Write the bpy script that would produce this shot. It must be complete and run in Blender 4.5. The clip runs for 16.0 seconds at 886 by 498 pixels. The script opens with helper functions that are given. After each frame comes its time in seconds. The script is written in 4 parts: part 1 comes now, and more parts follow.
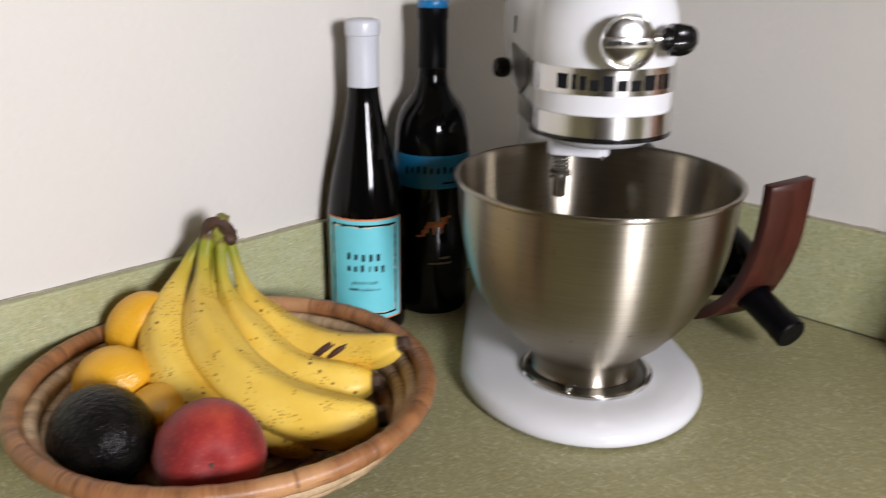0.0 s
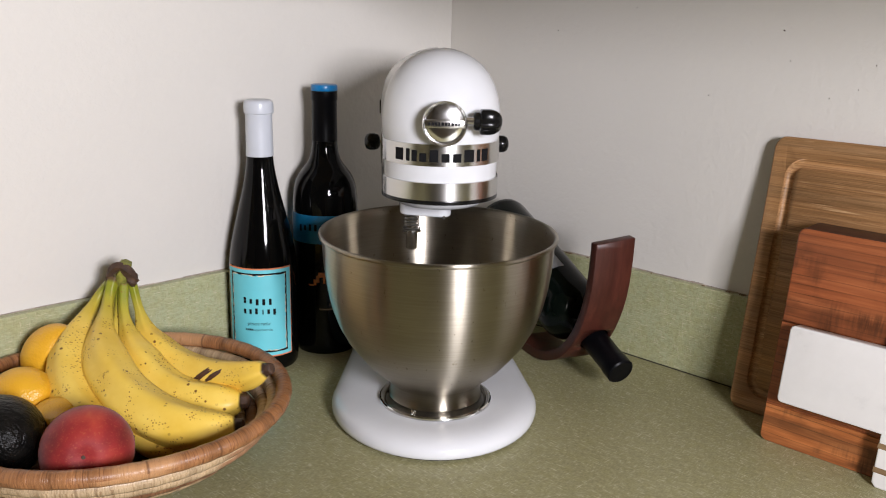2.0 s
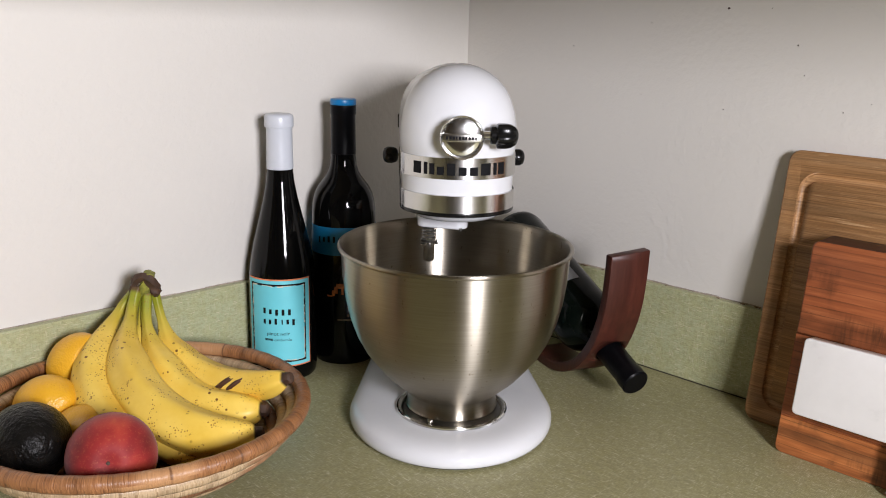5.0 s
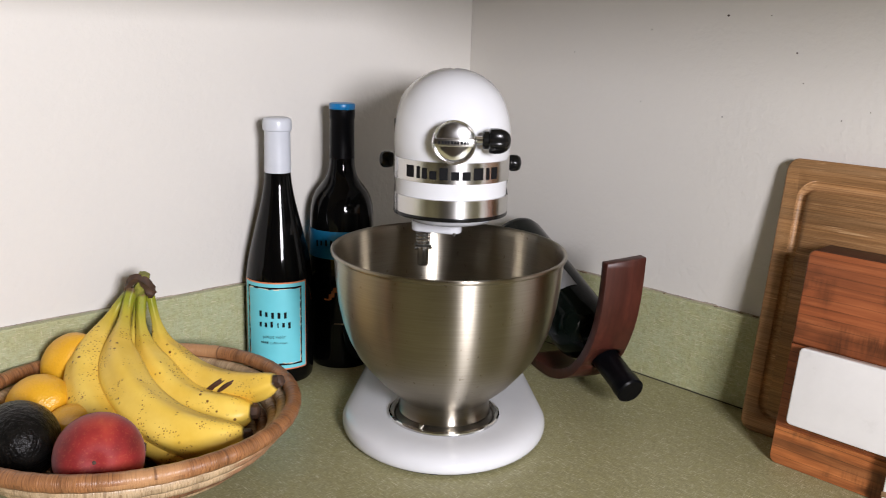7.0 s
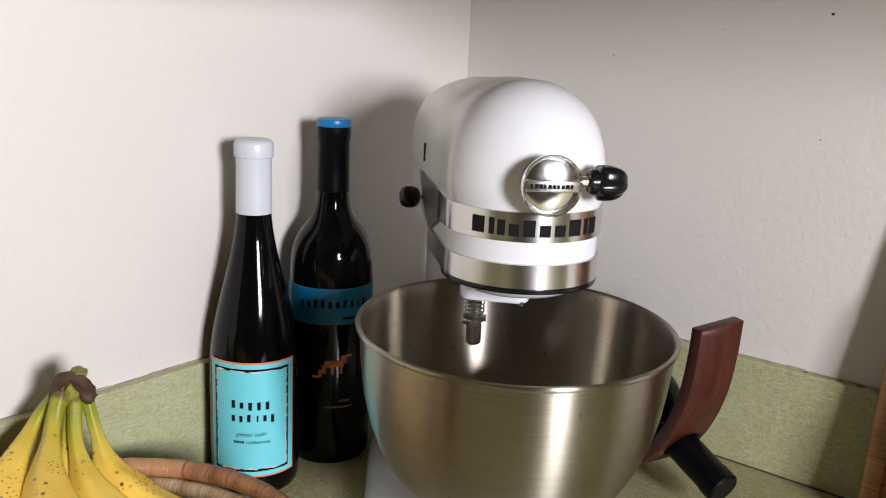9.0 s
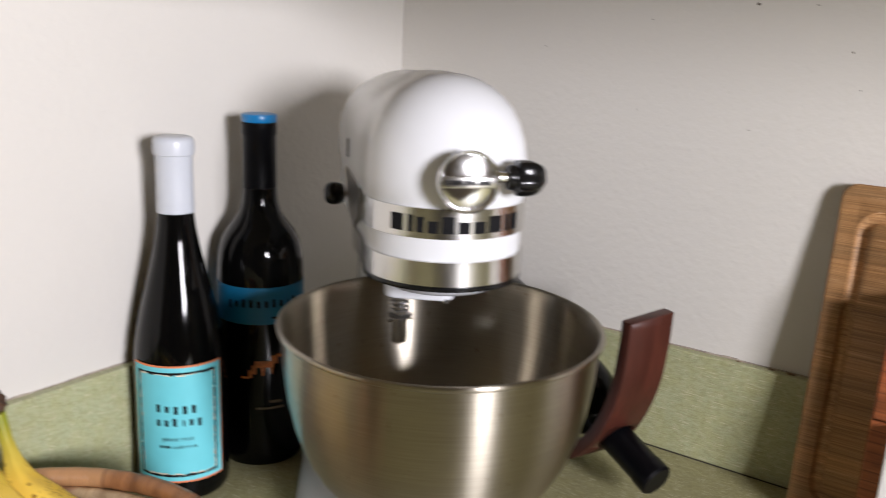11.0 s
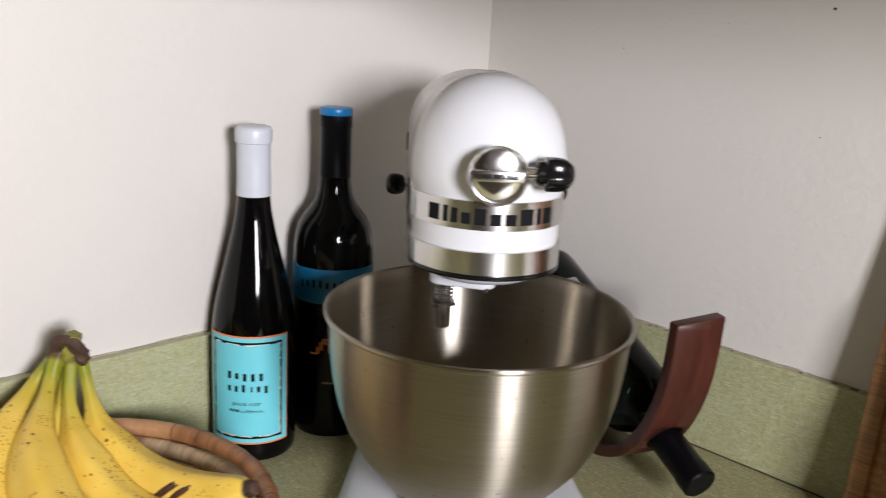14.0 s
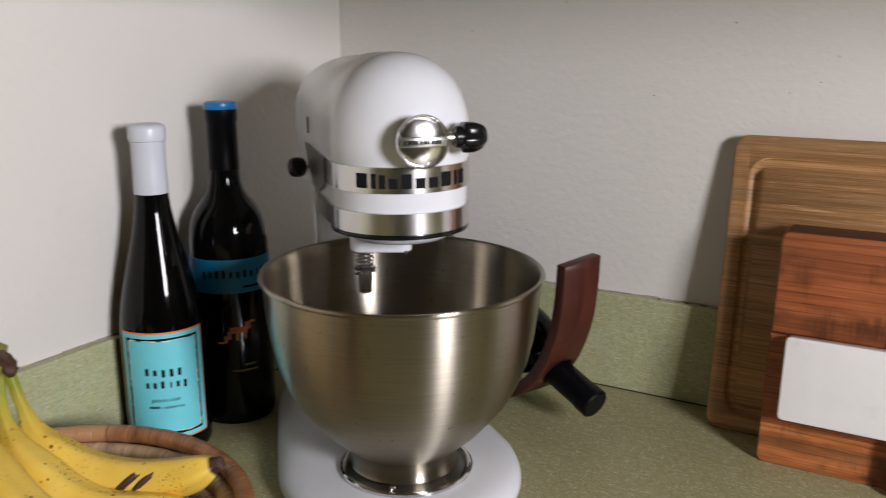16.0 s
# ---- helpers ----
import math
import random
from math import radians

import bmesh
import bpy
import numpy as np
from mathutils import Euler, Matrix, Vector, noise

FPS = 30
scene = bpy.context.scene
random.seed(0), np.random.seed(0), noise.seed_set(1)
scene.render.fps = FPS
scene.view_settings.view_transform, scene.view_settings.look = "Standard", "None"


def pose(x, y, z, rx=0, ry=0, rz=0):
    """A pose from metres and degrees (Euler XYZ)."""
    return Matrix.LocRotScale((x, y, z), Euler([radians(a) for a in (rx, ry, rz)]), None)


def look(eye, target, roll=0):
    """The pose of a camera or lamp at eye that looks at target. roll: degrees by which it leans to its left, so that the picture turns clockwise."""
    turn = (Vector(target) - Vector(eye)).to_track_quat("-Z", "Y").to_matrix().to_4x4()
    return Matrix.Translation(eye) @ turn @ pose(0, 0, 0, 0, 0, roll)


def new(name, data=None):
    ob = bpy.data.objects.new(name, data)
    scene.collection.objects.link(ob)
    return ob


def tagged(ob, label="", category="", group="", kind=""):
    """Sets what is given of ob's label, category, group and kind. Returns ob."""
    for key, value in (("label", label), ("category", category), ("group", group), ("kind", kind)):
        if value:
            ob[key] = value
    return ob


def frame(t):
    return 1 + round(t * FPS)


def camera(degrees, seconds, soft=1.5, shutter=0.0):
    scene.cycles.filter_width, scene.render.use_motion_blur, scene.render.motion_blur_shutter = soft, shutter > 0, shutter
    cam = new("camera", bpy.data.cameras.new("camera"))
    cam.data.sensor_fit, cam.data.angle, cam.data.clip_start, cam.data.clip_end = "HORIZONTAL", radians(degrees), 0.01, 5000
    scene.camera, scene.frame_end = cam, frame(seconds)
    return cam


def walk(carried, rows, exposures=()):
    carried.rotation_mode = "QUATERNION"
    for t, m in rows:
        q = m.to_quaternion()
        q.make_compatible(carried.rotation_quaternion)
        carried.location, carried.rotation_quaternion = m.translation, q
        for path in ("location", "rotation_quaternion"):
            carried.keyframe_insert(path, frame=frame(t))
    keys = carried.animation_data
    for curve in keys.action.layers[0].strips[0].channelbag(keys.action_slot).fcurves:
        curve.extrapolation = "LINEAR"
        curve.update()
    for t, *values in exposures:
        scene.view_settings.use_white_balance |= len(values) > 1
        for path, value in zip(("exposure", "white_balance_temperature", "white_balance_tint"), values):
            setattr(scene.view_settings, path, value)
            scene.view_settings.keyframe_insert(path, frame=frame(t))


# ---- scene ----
cam = camera(54.1, 16.0, 1.0, 0.5)
EXPOSURES = [(0.0, 0.1), (1.5, 0.05), (3.5, 0.05), (7.0, 0.12), (8.0, 0.12), (8.5, 0.2), (11.0, 0.26), (12.5, 0.38), (13.5, 0.35), (14.0, 0.18), (14.5, 0.11), (15.0, 0.22), (15.5, 0.09), (16.0, -0.16)]
PATH = [
    (0, (-0.159, -0.671, 0.362), (-0.088, 1.216, -0.297), 0.6),
    (0.5, (-0.111, -0.699, 0.371), (0.053, 1.2, -0.234), 1.2),
    (1, (-0.072, -0.747, 0.377), (0.095, 1.161, -0.197), 1.8),
    (1.5, (-0.051, -0.79, 0.381), (0.075, 1.132, -0.158), 1.8),
    (2, (-0.041, -0.81, 0.384), (0.04, 1.123, -0.12), 1.4),
    (2.5, (-0.043, -0.817, 0.386), (0.016, 1.121, -0.104), 1.1),
    (3, (-0.042, -0.819, 0.386), (0.015, 1.12, -0.098), 1.3),
    (3.5, (-0.043, -0.821, 0.388), (0.013, 1.117, -0.1), 1.3),
    (4, (-0.043, -0.823, 0.386), (0.004, 1.117, -0.097), 1.2),
    (6.5, (-0.039, -0.821, 0.389), (0.001, 1.122, -0.085), 1.5),
    (7, (-0.021, -0.822, 0.385), (-0.013, 1.123, -0.078), 1.7),
    (7.5, (-0.029, -0.796, 0.383), (-0.064, 1.151, -0.074), 2.6),
    (8, (-0.079, -0.718, 0.386), (-0.066, 1.229, -0.071), 2.7),
    (8.5, (-0.139, -0.616, 0.390), (0.052, 1.317, -0.084), 2.6),
    (8.7, (-0.154, -0.586, 0.384), (0.097, 1.342, -0.084), 2.7),
    (10.8, (-0.152, -0.565, 0.385), (0.218, 1.343, -0.087), 2.7),
    (11, (-0.125, -0.571, 0.388), (0.253, 1.331, -0.098), 2.4),
    (11.5, (-0.029, -0.595, 0.386), (0.325, 1.307, -0.119), 2.1),
    (12, (0.047, -0.614, 0.385), (0.234, 1.31, -0.129), 2.1),
    (12.5, (0.072, -0.624, 0.387), (0.16, 1.307, -0.126), 2.4),
    (13, (0.051, -0.625, 0.391), (0.112, 1.311, -0.109), 2.8),
    (13.5, (-0.001, -0.615, 0.393), (0.057, 1.32, -0.109), 2.9),
    (14, (-0.062, -0.61, 0.392), (0.005, 1.325, -0.109), 3.1),
    (14.5, (-0.132, -0.633, 0.393), (-0.052, 1.3, -0.111), 3.2),
    (15, (-0.161, -0.66, 0.383), (0.099, 1.265, -0.093), 2.8),
    (15.5, (-0.174, -0.663, 0.378), (0.227, 1.239, -0.093), 1.4),
    (16, (-0.169, -0.659, 0.374), (0.376, 1.205, -0.105), -0.1),
]
walk(cam, [(t, look(eye, target, roll)) for t, eye, target, roll in PATH], EXPOSURES)

# ---- light ----
# The room's own frame: x along the right-hand wall, y towards it, corner of the walls at ROOM's origin; the counter's top is z = 0.
ROOM = pose(0.0148, 0.4180, 0, 0, 0, -46.5)

world = bpy.data.worlds.new("sky")
scene.world = world
world.use_nodes = True
wn = world.node_tree.nodes
sky = wn.new("ShaderNodeTexSky")
sky.sky_type, sky.sun_disc = "NISHITA", False
sky.sun_elevation, sky.sun_rotation = radians(38), radians(200)
world.node_tree.links.new(sky.outputs[0], wn["Background"].inputs[0])
wn["Background"].inputs[1].default_value = 0.10

WIN_Y, WIN_W, WIN_Z0, WIN_Z1, WIN_X = -0.93, 0.30, 0.39, 0.69, 1.65


def area(name, m, w, h, watts, color):
    lamp = bpy.data.lights.new(name, "AREA")
    lamp.shape, lamp.size, lamp.size_y, lamp.energy, lamp.color = "RECTANGLE", w, h, watts, color
    ob = new(name, lamp)
    ob.matrix_world = m
    return ob


area("window_daylight", ROOM @ pose(WIN_X - 0.02, WIN_Y, (WIN_Z0 + WIN_Z1) / 2, 90, 0, 90), WIN_W, WIN_Z1 - WIN_Z0, 29.8, (1.0, 0.974, 1.045))


# ---- materials ----
def mat(name, color, rough=0.5, metal=0.0, spec=0.5):
    m = bpy.data.materials.new(name)
    m.use_nodes = True
    b = m.node_tree.nodes["Principled BSDF"]
    b.inputs["Base Color"].default_value = (*color, 1)
    b.inputs["Roughness"].default_value = rough
    b.inputs["Metallic"].default_value = metal
    b.inputs["Specular IOR Level"].default_value = spec
    return m


def node(m, kind, **values):
    n = m.node_tree.nodes.new(kind)
    for k, v in values.items():
        n.inputs[k].default_value = v
    return n


def link(m, a, b):
    m.node_tree.links.new(a, b)


def coords(m, scale=(1, 1, 1), out="Object", turn=(0, 0, 0)):
    c = m.node_tree.nodes.new("ShaderNodeTexCoord")
    mp = m.node_tree.nodes.new("ShaderNodeMapping")
    mp.inputs["Scale"].default_value = scale
    mp.inputs["Rotation"].default_value = [radians(a) for a in turn]
    link(m, c.outputs[out], mp.inputs["Vector"])
    return mp.outputs[0]


def noise_tex(m, scale, stretch=(1, 1, 1), detail=3.0, rough=0.55, out="Object"):
    n = node(m, "ShaderNodeTexNoise", Scale=scale, Detail=detail, Roughness=rough)
    link(m, coords(m, stretch, out), n.inputs["Vector"])
    return n.outputs["Fac"]


def ramp(m, fac, stops):
    r = m.node_tree.nodes.new("ShaderNodeValToRGB")
    e = r.color_ramp.elements
    while len(e) < len(stops):
        e.new(0.5)
    for el, (p, c) in zip(e, stops):
        el.position, el.color = p, (*c, 1)
    link(m, fac, r.inputs[0])
    return r.outputs[0]


def mix(m, fac, a, b, mode="MIX"):
    x = m.node_tree.nodes.new("ShaderNodeMix")
    x.data_type, x.blend_type = "RGBA", mode
    for sock, v in ((x.inputs[0], fac), (x.inputs[6], a), (x.inputs[7], b)):
        if hasattr(v, "is_output"):
            link(m, v, sock)
        elif isinstance(v, (int, float)):
            sock.default_value = v
        else:
            sock.default_value = (*v, 1)
    return x.outputs[2]


def paint(m, color):
    link(m, color, m.node_tree.nodes["Principled BSDF"].inputs["Base Color"])


def bump(m, fac, strength, distance):
    """Adds fine relief over whatever relief is already there."""
    b = node(m, "ShaderNodeBump", Strength=strength, Distance=distance)
    link(m, fac, b.inputs["Height"])
    socket = m.node_tree.nodes["Principled BSDF"].inputs["Normal"]
    if socket.is_linked:
        link(m, socket.links[0].from_socket, b.inputs["Normal"])
    link(m, b.outputs[0], socket)


def rough_by(m, fac, low, high):
    r = node(m, "ShaderNodeMapRange")
    r.inputs["To Min"].default_value, r.inputs["To Max"].default_value = low, high
    link(m, fac, r.inputs["Value"])
    link(m, r.outputs[0], m.node_tree.nodes["Principled BSDF"].inputs["Roughness"])


def shade(color, k):
    return tuple(c * k for c in color)


def plain(name, color, rough=0.5, metal=0.0, vary=0.12, scale=60.0, relief=0.0, rel_scale=400.0, spec=0.5):
    m = mat(name, color, rough, metal, spec)
    paint(m, ramp(m, noise_tex(m, scale), [(0.3, shade(color, 1 - vary)), (0.7, shade(color, 1 + vary))]))
    rough_by(m, noise_tex(m, scale * 3), max(rough - 0.06, 0.02), rough + 0.06)
    if relief:
        bump(m, noise_tex(m, rel_scale), 0.4, relief)
    return m


def wall_paint(name, color, peel):
    m = mat(name, color, 0.6, 0, 0.35)
    paint(m, ramp(m, noise_tex(m, 2.5, detail=5), [(0.3, shade(color, 0.96)), (0.7, color)]))
    bump(m, noise_tex(m, 125, detail=2), 0.5, peel)
    bump(m, noise_tex(m, 330, detail=2), 0.3, peel * 0.3)
    return m


def linen(name, along, tint=1.0, depth=1.0):
    """Sage laminate printed with a fine linen weave; along: the two axes that the threads follow."""
    m = mat(name, (0.3, 0.3, 0.16), 0.42, 0, 0.4)
    one, two = [1.0, 1.0, 1.0], [1.0, 1.0, 1.0]
    one[along[0]], two[along[1]] = 0.10, 0.10
    a, b = noise_tex(m, 900, one, 1.0), noise_tex(m, 900, two, 1.0)
    fine_a, fine_b = noise_tex(m, 1700, [v if v == 1.0 else 0.12 for v in one], 1.0), noise_tex(m, 1700, [v if v == 1.0 else 0.12 for v in two], 1.0)
    def k(v):
        return (v * depth,) * 3
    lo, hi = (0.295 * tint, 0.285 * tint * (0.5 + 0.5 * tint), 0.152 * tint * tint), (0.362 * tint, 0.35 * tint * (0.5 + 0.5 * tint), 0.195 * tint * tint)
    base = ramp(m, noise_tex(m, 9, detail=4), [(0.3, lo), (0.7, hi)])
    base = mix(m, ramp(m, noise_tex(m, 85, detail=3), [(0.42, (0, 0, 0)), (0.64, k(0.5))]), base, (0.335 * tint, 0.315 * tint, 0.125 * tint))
    base = mix(m, ramp(m, noise_tex(m, 260, detail=3), [(0.36, k(0.42)), (0.52, (0, 0, 0))]), base, (0.20, 0.19, 0.085))
    base = mix(m, ramp(m, fine_a, [(0.38, k(0.6)), (0.54, (0, 0, 0))]), base, (0.21, 0.195, 0.09))
    base = mix(m, ramp(m, fine_b, [(0.46, (0, 0, 0)), (0.66, k(0.7))]), base, (0.47, 0.44, 0.26))
    base = mix(m, ramp(m, a, [(0.64, (0, 0, 0)), (0.71, k(1.2))]), base, (0.58, 0.55, 0.37))
    base = mix(m, ramp(m, b, [(0.65, (0, 0, 0)), (0.72, k(1.1))]), base, (0.54, 0.51, 0.35))
    paint(m, base)
    bump(m, a, 0.12, 0.0003)
    rough_by(m, noise_tex(m, 40), 0.36, 0.5)
    return m


def wood(name, dark, mid, light, grain, stretch, rough, planks=None, scratch=0.0, lines=0.0, strips=False):
    m = mat(name, mid, rough, 0, 0.4)
    g = noise_tex(m, grain, stretch, 6, 0.62)
    fine = noise_tex(m, grain * 4, stretch, 3)
    c = ramp(m, g, [(0.28, dark), (0.5, mid), (0.72, light)])
    c = mix(m, ramp(m, fine, [(0.35, (0.45, 0.45, 0.45)), (0.6, (0, 0, 0))]), c, dark)
    if planks:
        size, axis, strength = planks
        st = [0.0, 0.0, 0.0]
        st[axis] = 1.0 / size
        w = noise_tex(m, 1.0, st, 0)
        c = mix(m, strength, c, ramp(m, w, [(0.3, shade(mid, 0.55)), (0.5, mid), (0.7, shade(light, 1.15))]), "OVERLAY")
    if strips:
        # glued strips along x, each with its own tone
        for length, height, low, high in ((0.21, 0.0052, 0.62, 1.16), (0.090, 0.0017, 0.72, 1.10)):
            br = node(m, "ShaderNodeTexBrick", Scale=1.0)
            br.inputs["Brick Width"].default_value, br.inputs["Row Height"].default_value, br.inputs["Mortar Size"].default_value = length, height, height * 0.05
            br.inputs["Color1"].default_value, br.inputs["Color2"].default_value, br.inputs["Mortar"].default_value = (low, low, low, 1), (high, high, high, 1), (0.55, 0.5, 0.45, 1)
            br.offset = 0.37
            link(m, coords(m, (1, 1, 1), "Object", (90, 0, 0)), br.inputs["Vector"])
            c = mix(m, 0.42, c, br.outputs["Color"], "MULTIPLY")
    if lines:
        c = mix(m, ramp(m, noise_tex(m, 26, (0.35, 1, 1), 5), [(0.52, (0, 0, 0)), (0.64, (0.75, 0.75, 0.75))]), c, shade(dark, 0.45))
        stain = mix(m, 1.0, ramp(m, noise_tex(m, 15, (1, 1, 1.3), 3), [(0.53, (0, 0, 0)), (0.66, (0.9, 0.9, 0.9))]), ramp(m, noise_tex(m, 330, (1, 1, 0.10), 2), [(0.40, (0.35, 0.35, 0.35)), (0.62, (1, 1, 1))]), "MULTIPLY")
        c = mix(m, stain, c, shade(dark, 0.4))
        w = node(m, "ShaderNodeTexWave", Scale=lines, Distortion=5.0, Detail=2.0)
        w.inputs["Detail Scale"].default_value = 0.6
        w.wave_type, w.bands_direction, w.wave_profile = "BANDS", "Z", "SAW"
        link(m, coords(m, (0.12, 1, 1)), w.inputs["Vector"])
        faint = ramp(m, noise_tex(m, 30, (0.25, 1, 1), 3), [(0.38, (0.40, 0.40, 0.40)), (0.60, (1, 1, 1))])
        c = mix(m, mix(m, 1.0, ramp(m, w.outputs["Fac"], [(0.82, (0, 0, 0)), (0.985, (0.85, 0.85, 0.85))]), faint, "MULTIPLY"), c, shade(dark, 0.45))
    if scratch:
        s = noise_tex(m, 420, (0.03, 1, 1), 2)
        s2 = noise_tex(m, 25)
        c = mix(m, mix(m, 1.0, ramp(m, s, [(0.62, (0, 0, 0)), (0.75, (scratch,) * 3)]), ramp(m, s2, [(0.5, (0, 0, 0)), (0.65, (1, 1, 1))]), "MULTIPLY"), c, shade(light, 1.5))
    if scratch > 0.6:
        for turn in (38, 62, -47):
            n = node(m, "ShaderNodeTexNoise", Scale=300.0, Detail=2.0)
            link(m, coords(m, (0.035, 1, 1), "Object", (0, turn, 0)), n.inputs["Vector"])
            zone = ramp(m, noise_tex(m, 12), [(0.5, (0, 0, 0)), (0.62, (1, 1, 1))])
            c = mix(m, mix(m, 1.0, ramp(m, n.outputs["Fac"], [(0.66, (0, 0, 0)), (0.71, (0.6, 0.6, 0.6))]), zone, "MULTIPLY"), c, shade(light, 1.4))
    paint(m, c)
    bump(m, fine, 0.2, 0.0004)
    rough_by(m, g, rough - 0.08, rough + 0.1)
    return m


def steel(name, color, rough, aniso, lines=0.0):
    m = mat(name, color, rough, 1.0)
    b = m.node_tree.nodes["Principled BSDF"]
    b.inputs["Anisotropic"].default_value = aniso
    t = m.node_tree.nodes.new("ShaderNodeTangent")
    t.direction_type, t.axis = "RADIAL", "Z"
    link(m, t.outputs[0], b.inputs["Tangent"])
    b.inputs["Anisotropic Rotation"].default_value = 0.25
    paint(m, ramp(m, noise_tex(m, 14, detail=5), [(0.3, shade(color, 0.93)), (0.7, color)]))
    if lines:
        rough_by(m, noise_tex(m, 60, detail=4), rough - lines, rough + lines)
    return m


M_WALL = wall_paint("wall_paint", (0.680, 0.655, 0.608), 0.0013)
# Unseen far walls and ceiling: dark and warm to deepen shadows and tint bounce.
M_WALL_FAR_DIM = wall_paint("far_wall_bounce_dim", (0.18, 0.148, 0.092), 0.001)
M_CEIL_DIM = wall_paint("ceiling_bounce_dim", (0.24, 0.205, 0.145), 0.001)
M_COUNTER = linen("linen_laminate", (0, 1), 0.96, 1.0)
# Same laminate as the counter; the upright strips' stronger light is in the tint.
M_SPLASH_R_LIT = linen("linen_laminate_right_lit", (0, 2), 1.22, 0.7)
M_SPLASH_L_LIT = linen("linen_laminate_left_lit", (1, 2), 1.24, 0.6)
M_CAULK = plain("caulk", (0.36, 0.31, 0.25), 0.6, 0, 0.35, 90)
M_GRIME = plain("grime", (0.20, 0.14, 0.08), 0.8, 0, 0.5, 300)
M_SEAM = plain("seam_dirt", (0.05, 0.045, 0.03), 0.8)
M_FLOOR = wood("floor_boards", (0.07, 0.04, 0.02), (0.14, 0.085, 0.045), (0.2, 0.12, 0.07), 9, (0.15, 1, 1), 0.4)
M_CAB = plain("cabinet_paint", (0.30, 0.240, 0.145), 0.45)
M_ENAMEL = plain("white_enamel", (0.695, 0.708, 0.730), 0.17, 0, 0.02, 30)
M_BOWL = steel("brushed_steel", (0.395, 0.360, 0.298), 0.31, 1.0, 0.01)
flecks = ramp(M_BOWL, noise_tex(M_BOWL, 190, (1, 1, 0.6), 2), [(0.68, (0, 0, 0)), (0.76, (0.75, 0.75, 0.75))])
bowl_bsdf = M_BOWL.node_tree.nodes["Principled BSDF"].inputs["Base Color"]
brush = ramp(M_BOWL, noise_tex(M_BOWL, 800, (0.03, 0.03, 1), 2), [(0.3, (0.88, 0.88, 0.88)), (0.7, (1, 1, 1))])
paint(M_BOWL, mix(M_BOWL, 1.0, bowl_bsdf.links[0].from_socket, brush, "MULTIPLY"))
paint(M_BOWL, mix(M_BOWL, flecks, bowl_bsdf.links[0].from_socket, (0.13, 0.10, 0.07)))
M_BAND = steel("satin_band", (0.66, 0.65, 0.63), 0.24, 0.6, 0.04)
M_CHROME = mat("chrome", (0.82, 0.82, 0.81), 0.09, 1.0)
M_HUB = plain("worn_chrome", (0.86, 0.86, 0.86), 0.14, 1.0, 0.04, 60.0, 0.00006, 300.0)
M_DARKSTEEL = plain("dark_steel", (0.30, 0.29, 0.27), 0.3, 1.0, 0.1)
M_BLACK = plain("black_plastic", (0.006, 0.006, 0.006), 0.2, 0, 0.2, spec=0.3)
M_INK = plain("black_ink", (0.010, 0.010, 0.011), 0.75, spec=0.08)
M_GLASS = plain("dark_bottle_glass", (0.002, 0.002, 0.002), 0.05, 0, 0.2, 20, spec=0.22)
M_GREEN_GLASS = plain("green_bottle_glass", (0.002, 0.0035, 0.0025), 0.10, 0, 0.2, 20, spec=0.10)
M_WHITECAP = plain("white_capsule", (0.58, 0.61, 0.665), 0.32, 0, 0.03, 40, 0.0004, 90)
M_BLACKCAP = plain("black_capsule", (0.003, 0.003, 0.004), 0.33, 0, 0.2, 40, 0.0004, 120, 0.13)
M_BLUE = plain("blue_paper", (0.006, 0.16, 0.33), 0.45, 0, 0.08, 50)
M_BLUECAP = plain("blue_screw_cap", (0.006, 0.17, 0.42), 0.33, 0, 0.06, 50)
M_CYAN = plain("turquoise_label", (0.16, 0.62, 0.70), 0.5, 0, 0.05, 25)
M_ORANGE = plain("orange_border", (0.74, 0.22, 0.09), 0.5, 0, 0.08, 60)
M_CREAM = plain("cream_print", (0.70, 0.62, 0.48), 0.5, 0, 0.15, 90)
M_GOLD = plain("orange_print", (0.55, 0.16, 0.035), 0.45, 0, 0.35, 200)
M_FAINT = plain("dull_gold_print", (0.16, 0.11, 0.06), 0.5)
M_PALE_LABEL = plain("pale_label", (0.22, 0.225, 0.235), 0.5, 0, 0.05)
M_MARBLE = mat("white_marble", (0.8, 0.79, 0.77), 0.3)
paint(M_MARBLE, ramp(M_MARBLE, noise_tex(M_MARBLE, 11, detail=9, rough=0.68), [(0.30, (0.66, 0.65, 0.635)), (0.46, (0.83, 0.82, 0.805)), (0.7, (0.89, 0.88, 0.865))]))
rough_by(M_MARBLE, noise_tex(M_MARBLE, 60), 0.28, 0.42)
M_INLAY = wood("wood_inlay", (0.12, 0.075, 0.035), (0.22, 0.14, 0.07), (0.30, 0.2, 0.11), 60, (0.1, 1, 1), 0.45)
M_BAMBOO = wood("bamboo", (0.235, 0.138, 0.065), (0.43, 0.268, 0.130), (0.57, 0.38, 0.205), 400, (0.015, 1, 1), 0.45, (0.016, 2, 0.40), 0.8, 0.0, True)
M_CHERRY = wood("cherry_wood", (0.19, 0.060, 0.022), (0.35, 0.118, 0.043), (0.47, 0.182, 0.072), 60, (0.05, 1, 1), 0.40, (0.045, 2, 0.25), 0.3, 40.0)
M_CHERRY_EDGE = wood("dark_cherry_edge", (0.035, 0.012, 0.008), (0.065, 0.022, 0.013), (0.09, 0.032, 0.018), 55, (0.05, 1, 1), 0.45)
M_CHERRY_PALE = wood("pale_cherry_wood", (0.19, 0.075, 0.027), (0.45, 0.215, 0.086), (0.62, 0.345, 0.155), 70, (0.06, 1, 1), 0.38, (0.014, 2, 0.6), 0.3, 38.0)
